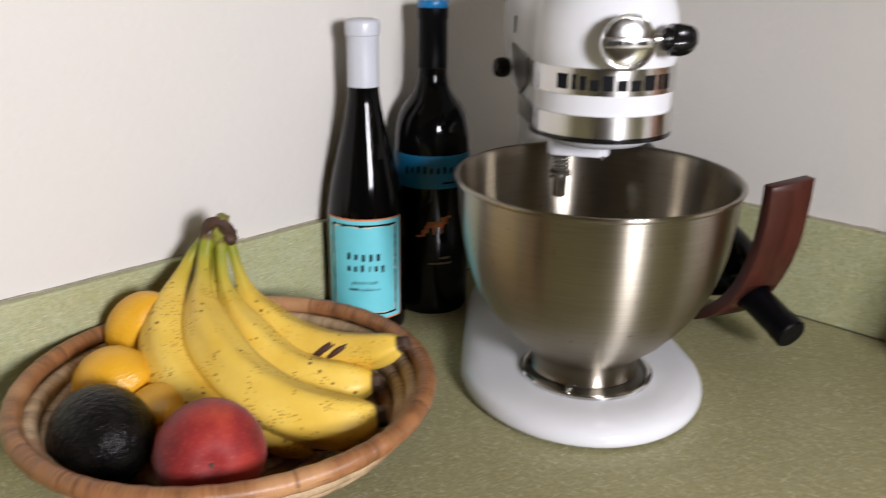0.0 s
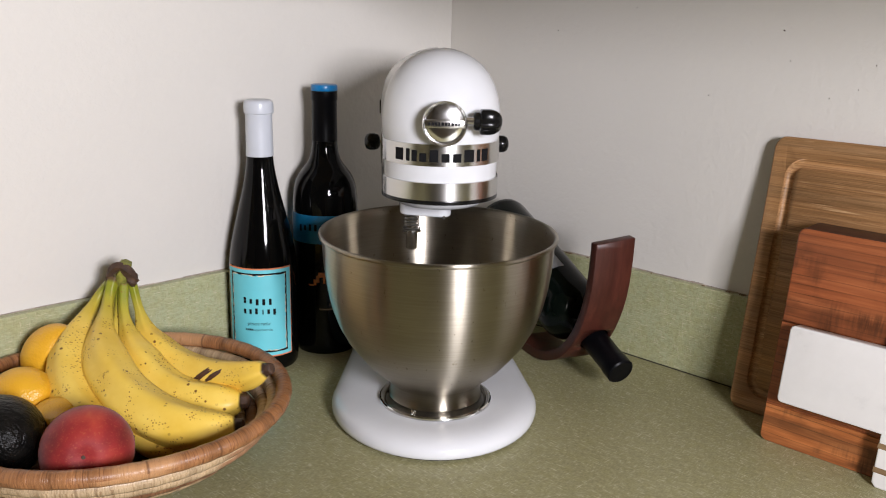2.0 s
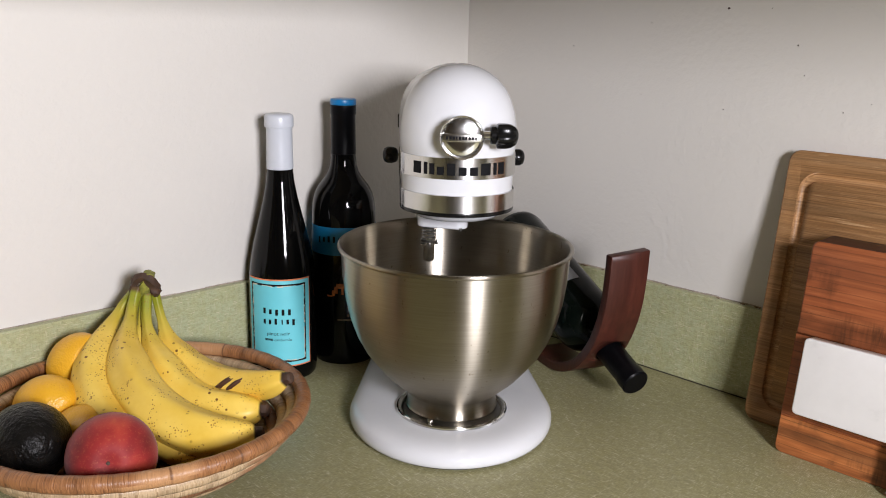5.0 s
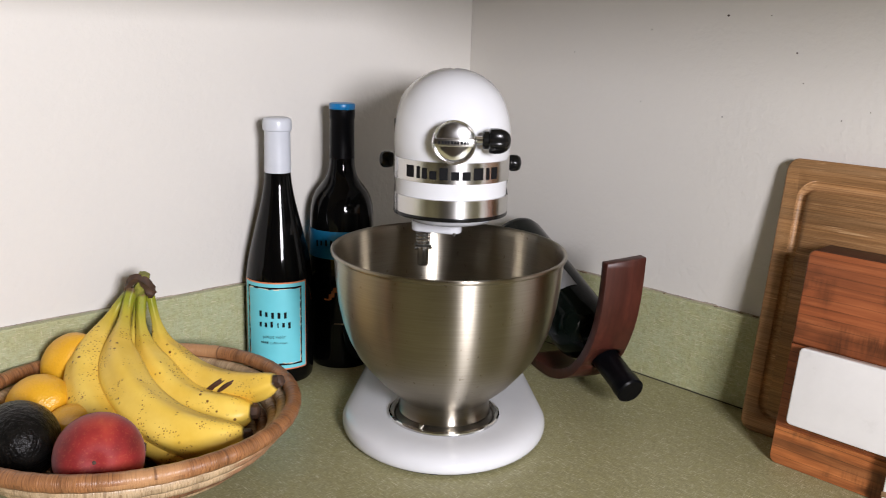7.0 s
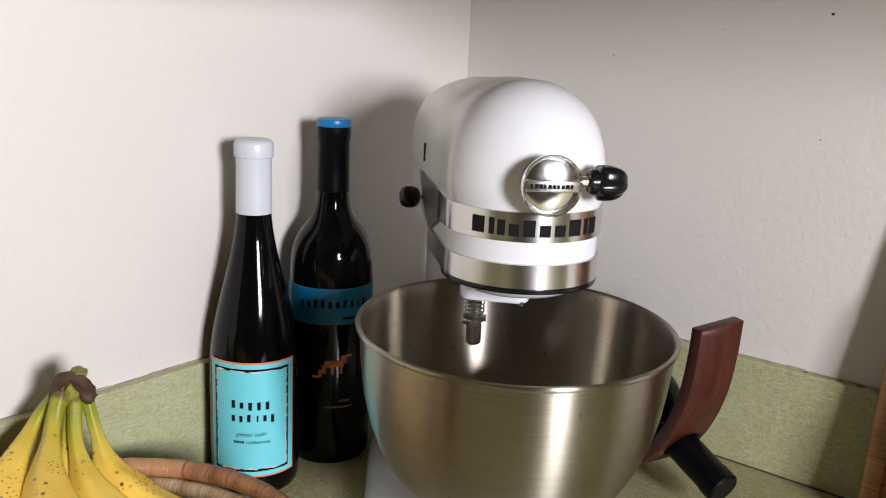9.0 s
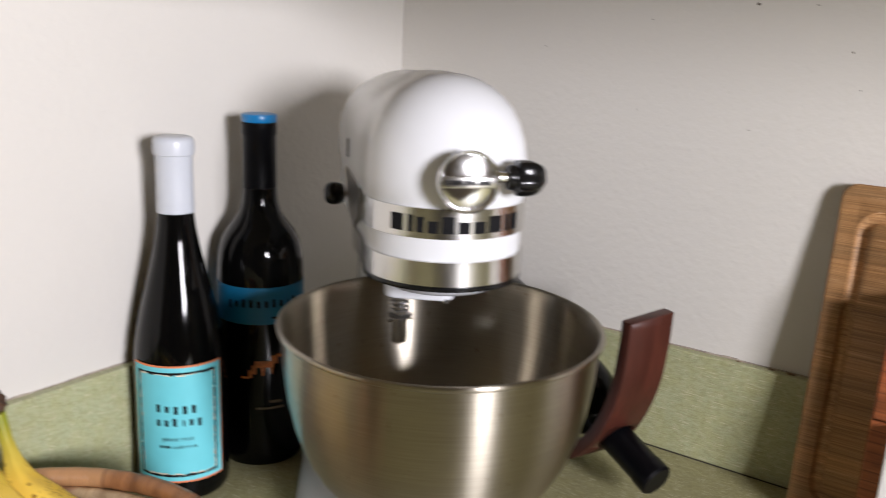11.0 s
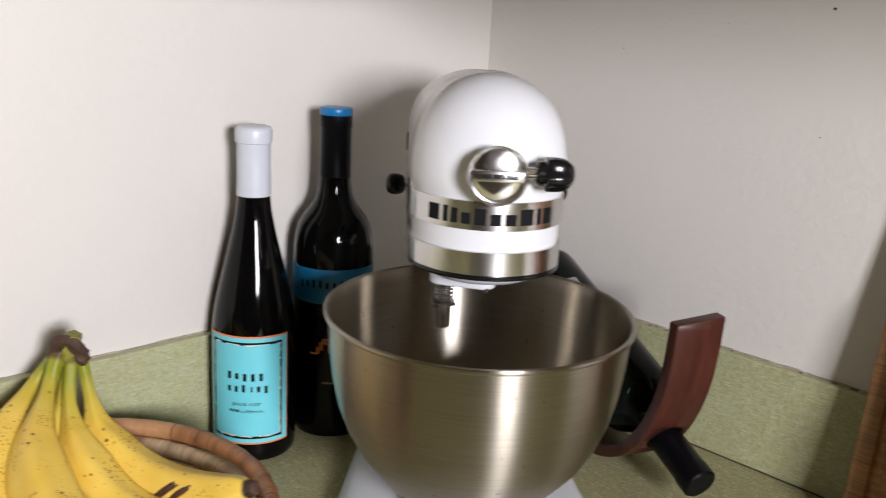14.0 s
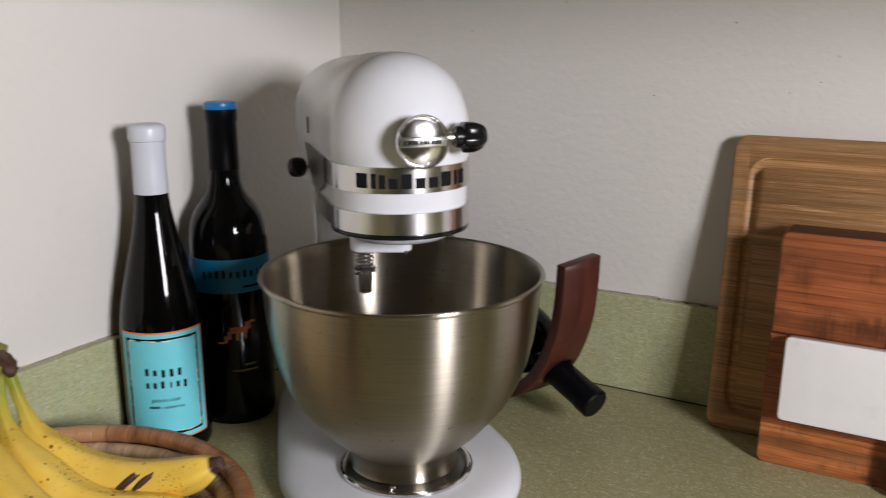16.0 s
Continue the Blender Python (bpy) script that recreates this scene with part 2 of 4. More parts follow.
M_MAHOGANY = wood("mahogany", (0.038, 0.010, 0.006), (0.062, 0.016, 0.010), (0.085, 0.022, 0.013), 55, (1, 1, 0.1), 0.42)


def banana_skin():
    m = mat("banana_skin", (0.75, 0.5, 0.06), 0.42, 0, 0.4)
    uv = node(m, "ShaderNodeSeparateXYZ")
    link(m, coords(m, (1, 1, 1), "UV"), uv.inputs[0])
    body = ramp(m, noise_tex(m, 28, detail=4), [(0.3, (0.72, 0.47, 0.055)), (0.7, (0.84, 0.61, 0.12))])
    c = mix(m, ramp(m, uv.outputs[0], [(0.08, (1, 1, 1)), (0.30, (0, 0, 0))]), body, (0.25, 0.27, 0.022))
    c = mix(m, ramp(m, uv.outputs[0], [(0.015, (1, 1, 1)), (0.035, (0, 0, 0))]), c, (0.10, 0.06, 0.025))
    c = mix(m, ramp(m, uv.outputs[0], [(0.985, (0, 0, 0)), (0.995, (1, 1, 1))]), c, (0.035, 0.02, 0.012))
    v = node(m, "ShaderNodeTexVoronoi", Scale=150.0)
    link(m, coords(m), v.inputs["Vector"])
    spots = ramp(m, v.outputs["Distance"], [(0.17, (1, 1, 1)), (0.25, (0, 0, 0))])
    where = ramp(m, noise_tex(m, 34, detail=2), [(0.53, (0, 0, 0)), (0.60, (0.95, 0.95, 0.95))])
    c = mix(m, mix(m, 1.0, spots, where, "MULTIPLY"), c, (0.13, 0.046, 0.010))
    v2 = node(m, "ShaderNodeTexVoronoi", Scale=380.0)
    link(m, coords(m), v2.inputs["Vector"])
    fine = ramp(m, v2.outputs["Distance"], [(0.20, (1, 1, 1)), (0.34, (0, 0, 0))])
    patch = ramp(m, noise_tex(m, 46, detail=3), [(0.52, (0, 0, 0)), (0.61, (0.9, 0.9, 0.9))])
    c = mix(m, mix(m, 1.0, fine, patch, "MULTIPLY"), c, (0.26, 0.105, 0.018))
    s = noise_tex(m, 150, (0.25, 1, 1), 3)
    c = mix(m, ramp(m, s, [(0.70, (0, 0, 0)), (0.76, (0.6, 0.6, 0.6))]), c, (0.22, 0.10, 0.025))
    paint(m, c)
    bump(m, noise_tex(m, 120), 0.15, 0.0006)
    return m


M_BANANA = banana_skin()
M_STEMDARK = plain("dry_stem", (0.055, 0.028, 0.016), 0.7, 0, 0.4, 150, 0.001, 300)
M_STEMGREEN = plain("green_stem", (0.19, 0.19, 0.03), 0.55, 0, 0.4, 220, 0.001, 300)
M_BRUISE = plain("dark_bruise", (0.06, 0.022, 0.01), 0.55)


def citrus_skin():
    m = mat("citrus_skin", (0.75, 0.33, 0.02), 0.38, 0, 0.5)
    paint(m, ramp(m, noise_tex(m, 22, detail=3), [(0.3, (0.69, 0.34, 0.012)), (0.7, (0.80, 0.45, 0.03))]))
    v = node(m, "ShaderNodeTexVoronoi", Scale=520.0)
    link(m, coords(m), v.inputs["Vector"])
    bump(m, v.outputs["Distance"], 0.45, 0.0008)
    return m


M_CITRUS = citrus_skin()
M_AVOCADO = mat("avocado_skin", (0.006, 0.005, 0.005), 0.30, 0, 0.16)
paint(M_AVOCADO, ramp(M_AVOCADO, noise_tex(M_AVOCADO, 90, detail=4), [(0.35, (0.002, 0.002, 0.002)), (0.7, (0.008, 0.007, 0.006))]))
bump(M_AVOCADO, noise_tex(M_AVOCADO, 230, detail=3), 1.0, 0.0022)
M_PEACH = mat("peach_skin", (0.4, 0.07, 0.05), 0.62, 0, 0.3)
blush = mix(M_PEACH, 0.3, noise_tex(M_PEACH, 20, (1, 1, 1), 2.5), noise_tex(M_PEACH, 45, (1, 1, 0.25), 3))
peach_red = ramp(M_PEACH, blush, [(0.34, (0.09, 0.006, 0.008)), (0.5, (0.26, 0.018, 0.017)), (0.60, (0.38, 0.042, 0.026)), (0.72, (0.60, 0.19, 0.05))])
paint(M_PEACH, mix(M_PEACH, ramp(M_PEACH, noise_tex(M_PEACH, 520, detail=2), [(0.55, (0, 0, 0)), (0.75, (0.22, 0.22, 0.22))]), peach_red, (0.5, 0.17, 0.07)))
M_PEACH.node_tree.nodes["Principled BSDF"].inputs["Sheen Weight"].default_value = 0.10


def straw(name, dark, light, accent, wraps, share):
    """Wrapped grass: fine fibres across the coil, broad wraps of slightly different tone, some sections in a second colour."""
    m = mat(name, light, 0.36, 0, 0.5)
    fibre = noise_tex(m, 1.0, (wraps * 13, 1.6, 1), 2, 0.6, "UV")
    wrap = noise_tex(m, 1.0, (wraps, 0.15, 1), 1, 0.5, "UV")
    big = noise_tex(m, 1.0, (wraps / 9, 0.2, 1), 1, 0.5, "UV")
    c = ramp(m, fibre, [(0.28, dark), (0.50, mix_rgb(dark, light, 0.7)), (0.70, light)])
    c = mix(m, 0.9, c, ramp(m, wrap, [(0.33, (0.76, 0.74, 0.72)), (0.5, (1, 1, 1)), (0.66, (1.15, 1.13, 1.1))]), "MULTIPLY")
    c = mix(m, ramp(m, big, [(share, (0, 0, 0)), (share + 0.03, (1, 1, 1))]), c, mix(m, 0.7, c, accent))
    gap = ramp(m, noise_tex(m, 1.0, (wraps * 2.4, 0.1, 1), 0, 0.5, "UV"), [(0.27, (0.7, 0.7, 0.7)), (0.33, (0, 0, 0))])
    c = mix(m, gap, c, shade(dark, 0.7))
    paint(m, c)
    bump(m, wrap, 0.8, 0.003)
    bump(m, fibre, 0.6, 0.0012)
    rough_by(m, fibre, 0.28, 0.48)
    return m


def mix_rgb(a, b, k):
    return tuple(p + (q - p) * k for p, q in zip(a, b))


M_RIM = straw("brown_wrapped_straw", (0.13, 0.048, 0.018), (0.37, 0.170, 0.068), (0.53, 0.29, 0.135), 62, 0.57)
M_STRAW = straw("natural_straw", (0.28, 0.175, 0.090), (0.56, 0.42, 0.26), (0.30, 0.125, 0.06), 54, 0.56)
M_STRAW_DARK = straw("dark_straw", (0.09, 0.040, 0.020), (0.24, 0.115, 0.058), (0.46, 0.31, 0.18), 54, 0.60)


# ---- mesh helpers ----
def put(name, bm, material, parent=None, label="", smooth=True, angle=40):
    me = bpy.data.meshes.new(name)
    bm.normal_update()
    if smooth:
        for fc in bm.faces:
            fc.smooth = True
        for ed in bm.edges:
            if len(ed.link_faces) == 2 and ed.calc_face_angle(0) > radians(angle):
                ed.smooth = False
    bm.to_mesh(me)
    bm.free()
    for mt in (material if isinstance(material, (list, tuple)) else [material]):
        me.materials.append(mt)
    ob = new(name, me)
    if parent is not None:
        ob.parent = parent
    if label:
        tagged(ob, label)
    return ob


def part(name, bm, material, parent, label="", smooth=True, angle=40):
    return put(name, bm, material, parent, label, smooth, angle)


def thing(name, m, label, category, group="", kind=""):
    ob = new(name)
    ob.empty_display_size = 0.02
    ob.matrix_world = m
    return tagged(ob, label, category, group, kind)


def box(x0, x1, y0, y1, z0, z1, bevel=0.0, seg=2):
    bm = bmesh.new()
    bmesh.ops.create_cube(bm, size=1)
    for v in bm.verts:
        v.co = ((x0 + x1) / 2 + v.co.x * (x1 - x0), (y0 + y1) / 2 + v.co.y * (y1 - y0), (z0 + z1) / 2 + v.co.z * (z1 - z0))
    if bevel:
        bmesh.ops.bevel(bm, geom=bm.edges[:], offset=bevel, segments=seg, affect="EDGES", profile=0.5)
    return bm


def lathe(profile, seg=96, closed=False):
    """Turns (r, z) pairs round the z axis; r = 0 closes the ends."""
    bm = bmesh.new()
    rings = []
    for r, z in profile:
        if r < 1e-6:
            rings.append([bm.verts.new((0, 0, z))])
        else:
            rings.append([bm.verts.new((r * math.cos(2 * math.pi * k / seg), r * math.sin(2 * math.pi * k / seg), z)) for k in range(seg)])
    pairs = list(zip(rings, rings[1:]))
    if closed:
        pairs.append((rings[-1], rings[0]))
    for a, b in pairs:
        for k in range(seg):
            n = (k + 1) % seg
            if len(a) == 1 and len(b) == 1:
                continue
            if len(a) == 1:
                bm.faces.new((a[0], b[n], b[k]))
            elif len(b) == 1:
                bm.faces.new((a[k], a[n], b[0]))
            else:
                bm.faces.new((a[k], a[n], b[n], b[k]))
    bmesh.ops.recalc_face_normals(bm, faces=bm.faces[:])
    return bm


def smooth_line(points, n):
    """n points on a Catmull-Rom line through the given ones."""
    p = [Vector(q) for q in points]
    p = [2 * p[0] - p[1]] + p + [2 * p[-1] - p[-2]]
    out = []
    spans = len(p) - 3
    for k in range(n):
        u = k / (n - 1) * spans
        i = min(int(u), spans - 1)
        t = u - i
        a, b, c, d = p[i : i + 4]
        out.append(0.5 * (2 * b + (c - a) * t + (2 * a - 5 * b + 4 * c - d) * t * t + (3 * b - a - 3 * c + d) * t**3))
    return out


def sweep(line, radius, seg=16, sides=0.0, ring=False, up=(0, 0, 1)):
    """A tube along a line; radius(u) for u from 0 to 1; sides: how far it is five-sided. UV: u along, v round."""
    bm = bmesh.new()
    uv = bm.loops.layers.uv.new("UVMap")
    rings, n = [], len(line)
    ref = Vector(up)
    for k, p in enumerate(line):
        tan = (line[(k + 1) % n] - line[k - 1]) if ring else (line[min(k + 1, n - 1)] - line[max(k - 1, 0)])
        tan.normalize()
        side = tan.cross(ref).normalized()
        top = side.cross(tan)
        r = radius(k / (n - 1))
        loop = []
        for j in range(seg):
            a = 2 * math.pi * j / seg
            q = r * (1 + sides * math.cos(5 * a))
            loop.append(bm.verts.new(p + q * (math.cos(a) * side + math.sin(a) * top)))
        rings.append(loop)
    last = n if ring else n - 1
    for k in range(last):
        a, b = rings[k], rings[(k + 1) % n]
        for j in range(seg):
            i = (j + 1) % seg
            fc = bm.faces.new((a[j], a[i], b[i], b[j]))
            for lp, (u, v) in zip(fc.loops, ((k, j), (k, j + 1), (k + 1, j + 1), (k + 1, j))):
                lp[uv].uv = (u / last, v / seg)
    if not ring:
        for loop, u in ((rings[0], 0.0), (rings[-1], 1.0)):
            fc = bm.faces.new(loop)
            for lp in fc.loops:
                lp[uv].uv = (u, 0.5)
    bmesh.ops.recalc_face_normals(bm, faces=bm.faces[:])
    return bm


def moved(bm, m):
    bmesh.ops.transform(bm, matrix=m, verts=bm.verts[:])
    return bm


def joined(*bms):
    out = bmesh.new()
    for b in bms:
        me = bpy.data.meshes.new("piece")
        b.to_mesh(me)
        b.free()
        out.from_mesh(me)
        bpy.data.meshes.remove(me)
    return out


def bent(shapes, r, depth=0.0):
    """Flat quads (a0, z0, a1, z1), in metres of arc about -y, wrapped on a cylinder of radius r."""
    bm = bmesh.new()
    for a0, z0, a1, z1 in shapes:
        n = max(1, int(abs(a1 - a0) / 0.004))
        cols = []
        for k in range(n + 1):
            a = (a0 + (a1 - a0) * k / n) / r - math.pi / 2
            cols.append([bm.verts.new((r * math.cos(a), r * math.sin(a), z)) for z in (z0, z1)])
        for p, q in zip(cols, cols[1:]):
            bm.faces.new((p[0], q[0], q[1], p[1]))
    bmesh.ops.recalc_face_normals(bm, faces=bm.faces[:])
    for fc in bm.faces:
        c = fc.calc_center_median()
        if fc.normal.x * c.x + fc.normal.y * c.y < 0:
            fc.normal_flip()
    return bm


def lettering(text, size, width, r, z, centre=0.0):
    """A word in the built-in font, wrapped on a cylinder about -y."""
    cu = bpy.data.curves.new("word", "FONT")
    cu.body, cu.size, cu.align_x, cu.resolution_u = text, size, "CENTER", 3
    ob = bpy.data.objects.new("word", cu)
    scene.collection.objects.link(ob)
    me = bpy.data.meshes.new_from_object(ob.evaluated_get(bpy.context.evaluated_depsgraph_get()))
    bpy.data.objects.remove(ob)
    bpy.data.curves.remove(cu)
    bm = bmesh.new()
    bm.from_mesh(me)
    bpy.data.meshes.remove(me)
    xs = [v.co.x for v in bm.verts]
    k = width / (max(xs) - min(xs))
    mid = (max(xs) + min(xs)) / 2
    for v in bm.verts:
        a = ((v.co.x - mid) * k + centre) / r - math.pi / 2
        v.co = (r * math.cos(a), r * math.sin(a), z + v.co.y)
    return bm


def outline_slab(outline, y0, y1, bevel=0.0, seg=3):
    """A plate with its outline in x and z, from y0 to y1."""
    bm = bmesh.new()
    front = [bm.verts.new((x, y0, z)) for x, z in outline]
    back = [bm.verts.new((x, y1, z)) for x, z in outline]
    n = len(outline)
    bm.faces.new(front)
    bm.faces.new(back[::-1])
    for k in range(n):
        bm.faces.new((front[k], back[k], back[(k + 1) % n], front[(k + 1) % n]))
    bmesh.ops.recalc_face_normals(bm, faces=bm.faces[:])
    if bevel:
        edges = [e for e in bm.edges if abs(e.verts[0].co.y - e.verts[1].co.y) < 1e-6]
        bmesh.ops.bevel(bm, geom=edges, offset=bevel, segments=seg, affect="EDGES", profile=0.5)
    return bm


def rounded(x0, x1, z0, z1, r, n=6):
    out = []
    for cx, cz, a0 in ((x1 - r, z1 - r, 0), (x0 + r, z1 - r, 90), (x0 + r, z0 + r, 180), (x1 - r, z0 + r, 270)):
        for k in range(n + 1):
            a = radians(a0 + 90 * k / n)
            out.append((cx + r * math.cos(a), cz + r * math.sin(a)))
    return out


# ---- the room ----
def setting(name, bm, material, label, category):
    ob = put(name, bm, material, None, label, False)
    ob.matrix_world = ROOM
    return tagged(ob, label, category, "", "structure")


FLOOR, CEIL, FAR_X, FAR_Y = -0.91, 1.50, WIN_X, -3.2
PLASTER = 0.008
setting("wall_right", box(-0.12, FAR_X + 0.12, -PLASTER, 0.12, FLOOR, CEIL), M_WALL, "off-white painted wall with a fine orange-peel texture", "wall")
setting("wall_left", box(-0.12, PLASTER, FAR_Y - 0.12, -PLASTER - 0.0005, FLOOR, CEIL), M_WALL, "off-white painted wall behind the counter", "wall")
# Out-of-view back and window walls, dark so that less light bounces back.
setting("wall_back", box(PLASTER + 0.0005, FAR_X + 0.12, FAR_Y - 0.12, FAR_Y, FLOOR, CEIL), M_WALL_FAR_DIM, "unseen plain wall, dark brown to cut bounced light", "wall")
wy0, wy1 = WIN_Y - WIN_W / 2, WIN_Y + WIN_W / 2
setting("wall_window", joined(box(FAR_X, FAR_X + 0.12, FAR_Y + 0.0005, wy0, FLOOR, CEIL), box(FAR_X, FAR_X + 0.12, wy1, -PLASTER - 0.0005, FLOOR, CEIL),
        box(FAR_X, FAR_X + 0.12, wy0, wy1, FLOOR, WIN_Z0), box(FAR_X, FAR_X + 0.12, wy0, wy1, WIN_Z1, CEIL)), M_WALL_FAR_DIM, "unseen plain wall with a window opening, dark brown to cut bounced light", "wall")
setting("ceiling", box(-0.12, FAR_X + 0.12, FAR_Y - 0.12, 0.12, CEIL + 0.001, CEIL + 0.1), M_CEIL_DIM, "unseen plain ceiling, darkened to cut bounced light", "ceiling")
setting("floor", box(-0.12, FAR_X + 0.12, FAR_Y - 0.12, 0.12, FLOOR - 0.1, FLOOR - 0.001), M_FLOOR, "plain wooden floor", "floor")

SPLASH_H, SPLASH_T, DEPTH = 0.108, 0.018, 0.64


def l_slab(x0, y1, depth, x_end, y_end, z0, z1):
    """An L in plan, in the corner, from z0 to z1."""
    pts = [(x0, y1), (x_end, y1), (x_end, -depth), (depth, -depth), (depth, y_end), (x0, y_end)]
    bm = bmesh.new()
    low, high = [bm.verts.new((x, y, z0)) for x, y in pts], [bm.verts.new((x, y, z1)) for x, y in pts]
    bm.faces.new(low[::-1])
    bm.faces.new(high)
    for k in range(6):
        bm.faces.new((low[k], low[(k + 1) % 6], high[(k + 1) % 6], high[k]))
    bmesh.ops.recalc_face_normals(bm, faces=bm.faces[:])
    return bm


setting("countertop", l_slab(PLASTER + 0.001, -PLASTER - 0.001, DEPTH, FAR_X - 0.01, -2.4, -0.04, 0), M_COUNTER, "sage green laminate countertop with a linen pattern", "countertop")
setting("cabinet_base", l_slab(PLASTER + 0.002, -PLASTER - 0.002, DEPTH - 0.03, FAR_X - 0.02, -2.39, FLOOR, -0.041), M_CAB, "plain painted cabinet base under the countertop", "cabinet")
setting("upper_cabinet", l_slab(PLASTER + 0.002, -PLASTER - 0.002, 0.33, FAR_X - 0.02, -2.39, 0.455, CEIL - 0.002), M_CAB, "plain painted upper cabinet over the corner", "cabinet")
setting("backsplash_right", box(SPLASH_T + 0.001, FAR_X - 0.01, -SPLASH_T, -PLASTER - 0.0004, 0.0006, SPLASH_H - 0.0025, 0.0015), M_SPLASH_R_LIT, "sage green laminate backsplash strip with a linen pattern", "backsplash")
setting("backsplash_left", box(PLASTER + 0.0004, SPLASH_T, -2.4, -PLASTER - 0.001, 0.0006, SPLASH_H - 0.003, 0.0015), M_SPLASH_L_LIT, "sage green laminate backsplash strip with a linen pattern", "backsplash")
setting("seam", joined(box(SPLASH_T, FAR_X - 0.01, -SPLASH_T - 0.0007, -SPLASH_T + 0.0004, 0.0002, 0.0010), box(SPLASH_T - 0.0004, SPLASH_T + 0.0007, -2.4, -SPLASH_T, 0.0002, 0.0010)), M_SEAM, "dark seam where countertop and backsplash meet", "trim")

rng = random.Random(11)
bead_r, bead_l, grime = [], [], []
a = 0.02
while a < 1.3:
    n = rng.uniform(0.008, 0.04)
    bead_r.append(box(a, a + n, -PLASTER - 0.0012 - rng.uniform(0, 0.0016), -PLASTER + 0.001, SPLASH_H - 0.0030, SPLASH_H - 0.0020 + rng.uniform(0, 0.0012)))
    if rng.random() < 0.55:
        grime.append(box(a, a + n * rng.uniform(0.05, 0.3), -PLASTER - 0.0052, -PLASTER - 0.0026, SPLASH_H - 0.0030, SPLASH_H - 0.0020 + rng.uniform(0, 0.0006)))
    a += n
a = 0.02
while a < 1.6:
    n = rng.uniform(0.01, 0.05)
    bead_l.append(box(PLASTER - 0.001, PLASTER + 0.0010 + rng.uniform(0, 0.0012), -a - n, -a, SPLASH_H - 0.0036, SPLASH_H - 0.0028 + rng.uniform(0, 0.0010)))
    a += n
setting("caulk_right", joined(*bead_r), M_CAULK, "uneven strip of off-white caulk over the backsplash", "trim")
setting("caulk_left", joined(*bead_l), M_CAULK, "uneven strip of off-white caulk over the backsplash", "trim")
setting("grime", joined(*grime), M_GRIME, "brown grime along the backsplash's top edge", "trim")

# ---- the stand mixer ----
MX, MY = -0.0118, 0.0008


def stadium(r, y_back, z, n=24, squash=1.0):
    """Plan of the mixer's housing: round in front about the axis, straight sides, round behind."""
    out = []
    for k in range(n + 1):
        a = math.pi + math.pi * k / n
        out.append((r * math.cos(a), r * math.sin(a) * squash, z))
    rb = r * 1.04
    for k in range(n + 1):
        a = math.pi * k / n
        out.append((rb * math.cos(a), y_back + rb * math.sin(a) * 0.8, z))
    return out


def loft(loops, cap=True):
    bm = bmesh.new()
    rings = [[bm.verts.new(p) for p in lp] for lp in loops]
    for a, b in zip(rings, rings[1:]):
        for k in range(len(a)):
            n = (k + 1) % len(a)
            bm.faces.new((a[k], a[n], b[n], b[k]))
    if cap:
        bm.faces.new(rings[0][::-1])
        bm.faces.new(rings[-1])
    bmesh.ops.recalc_face_normals(bm, faces=bm.faces[:])
    return bm


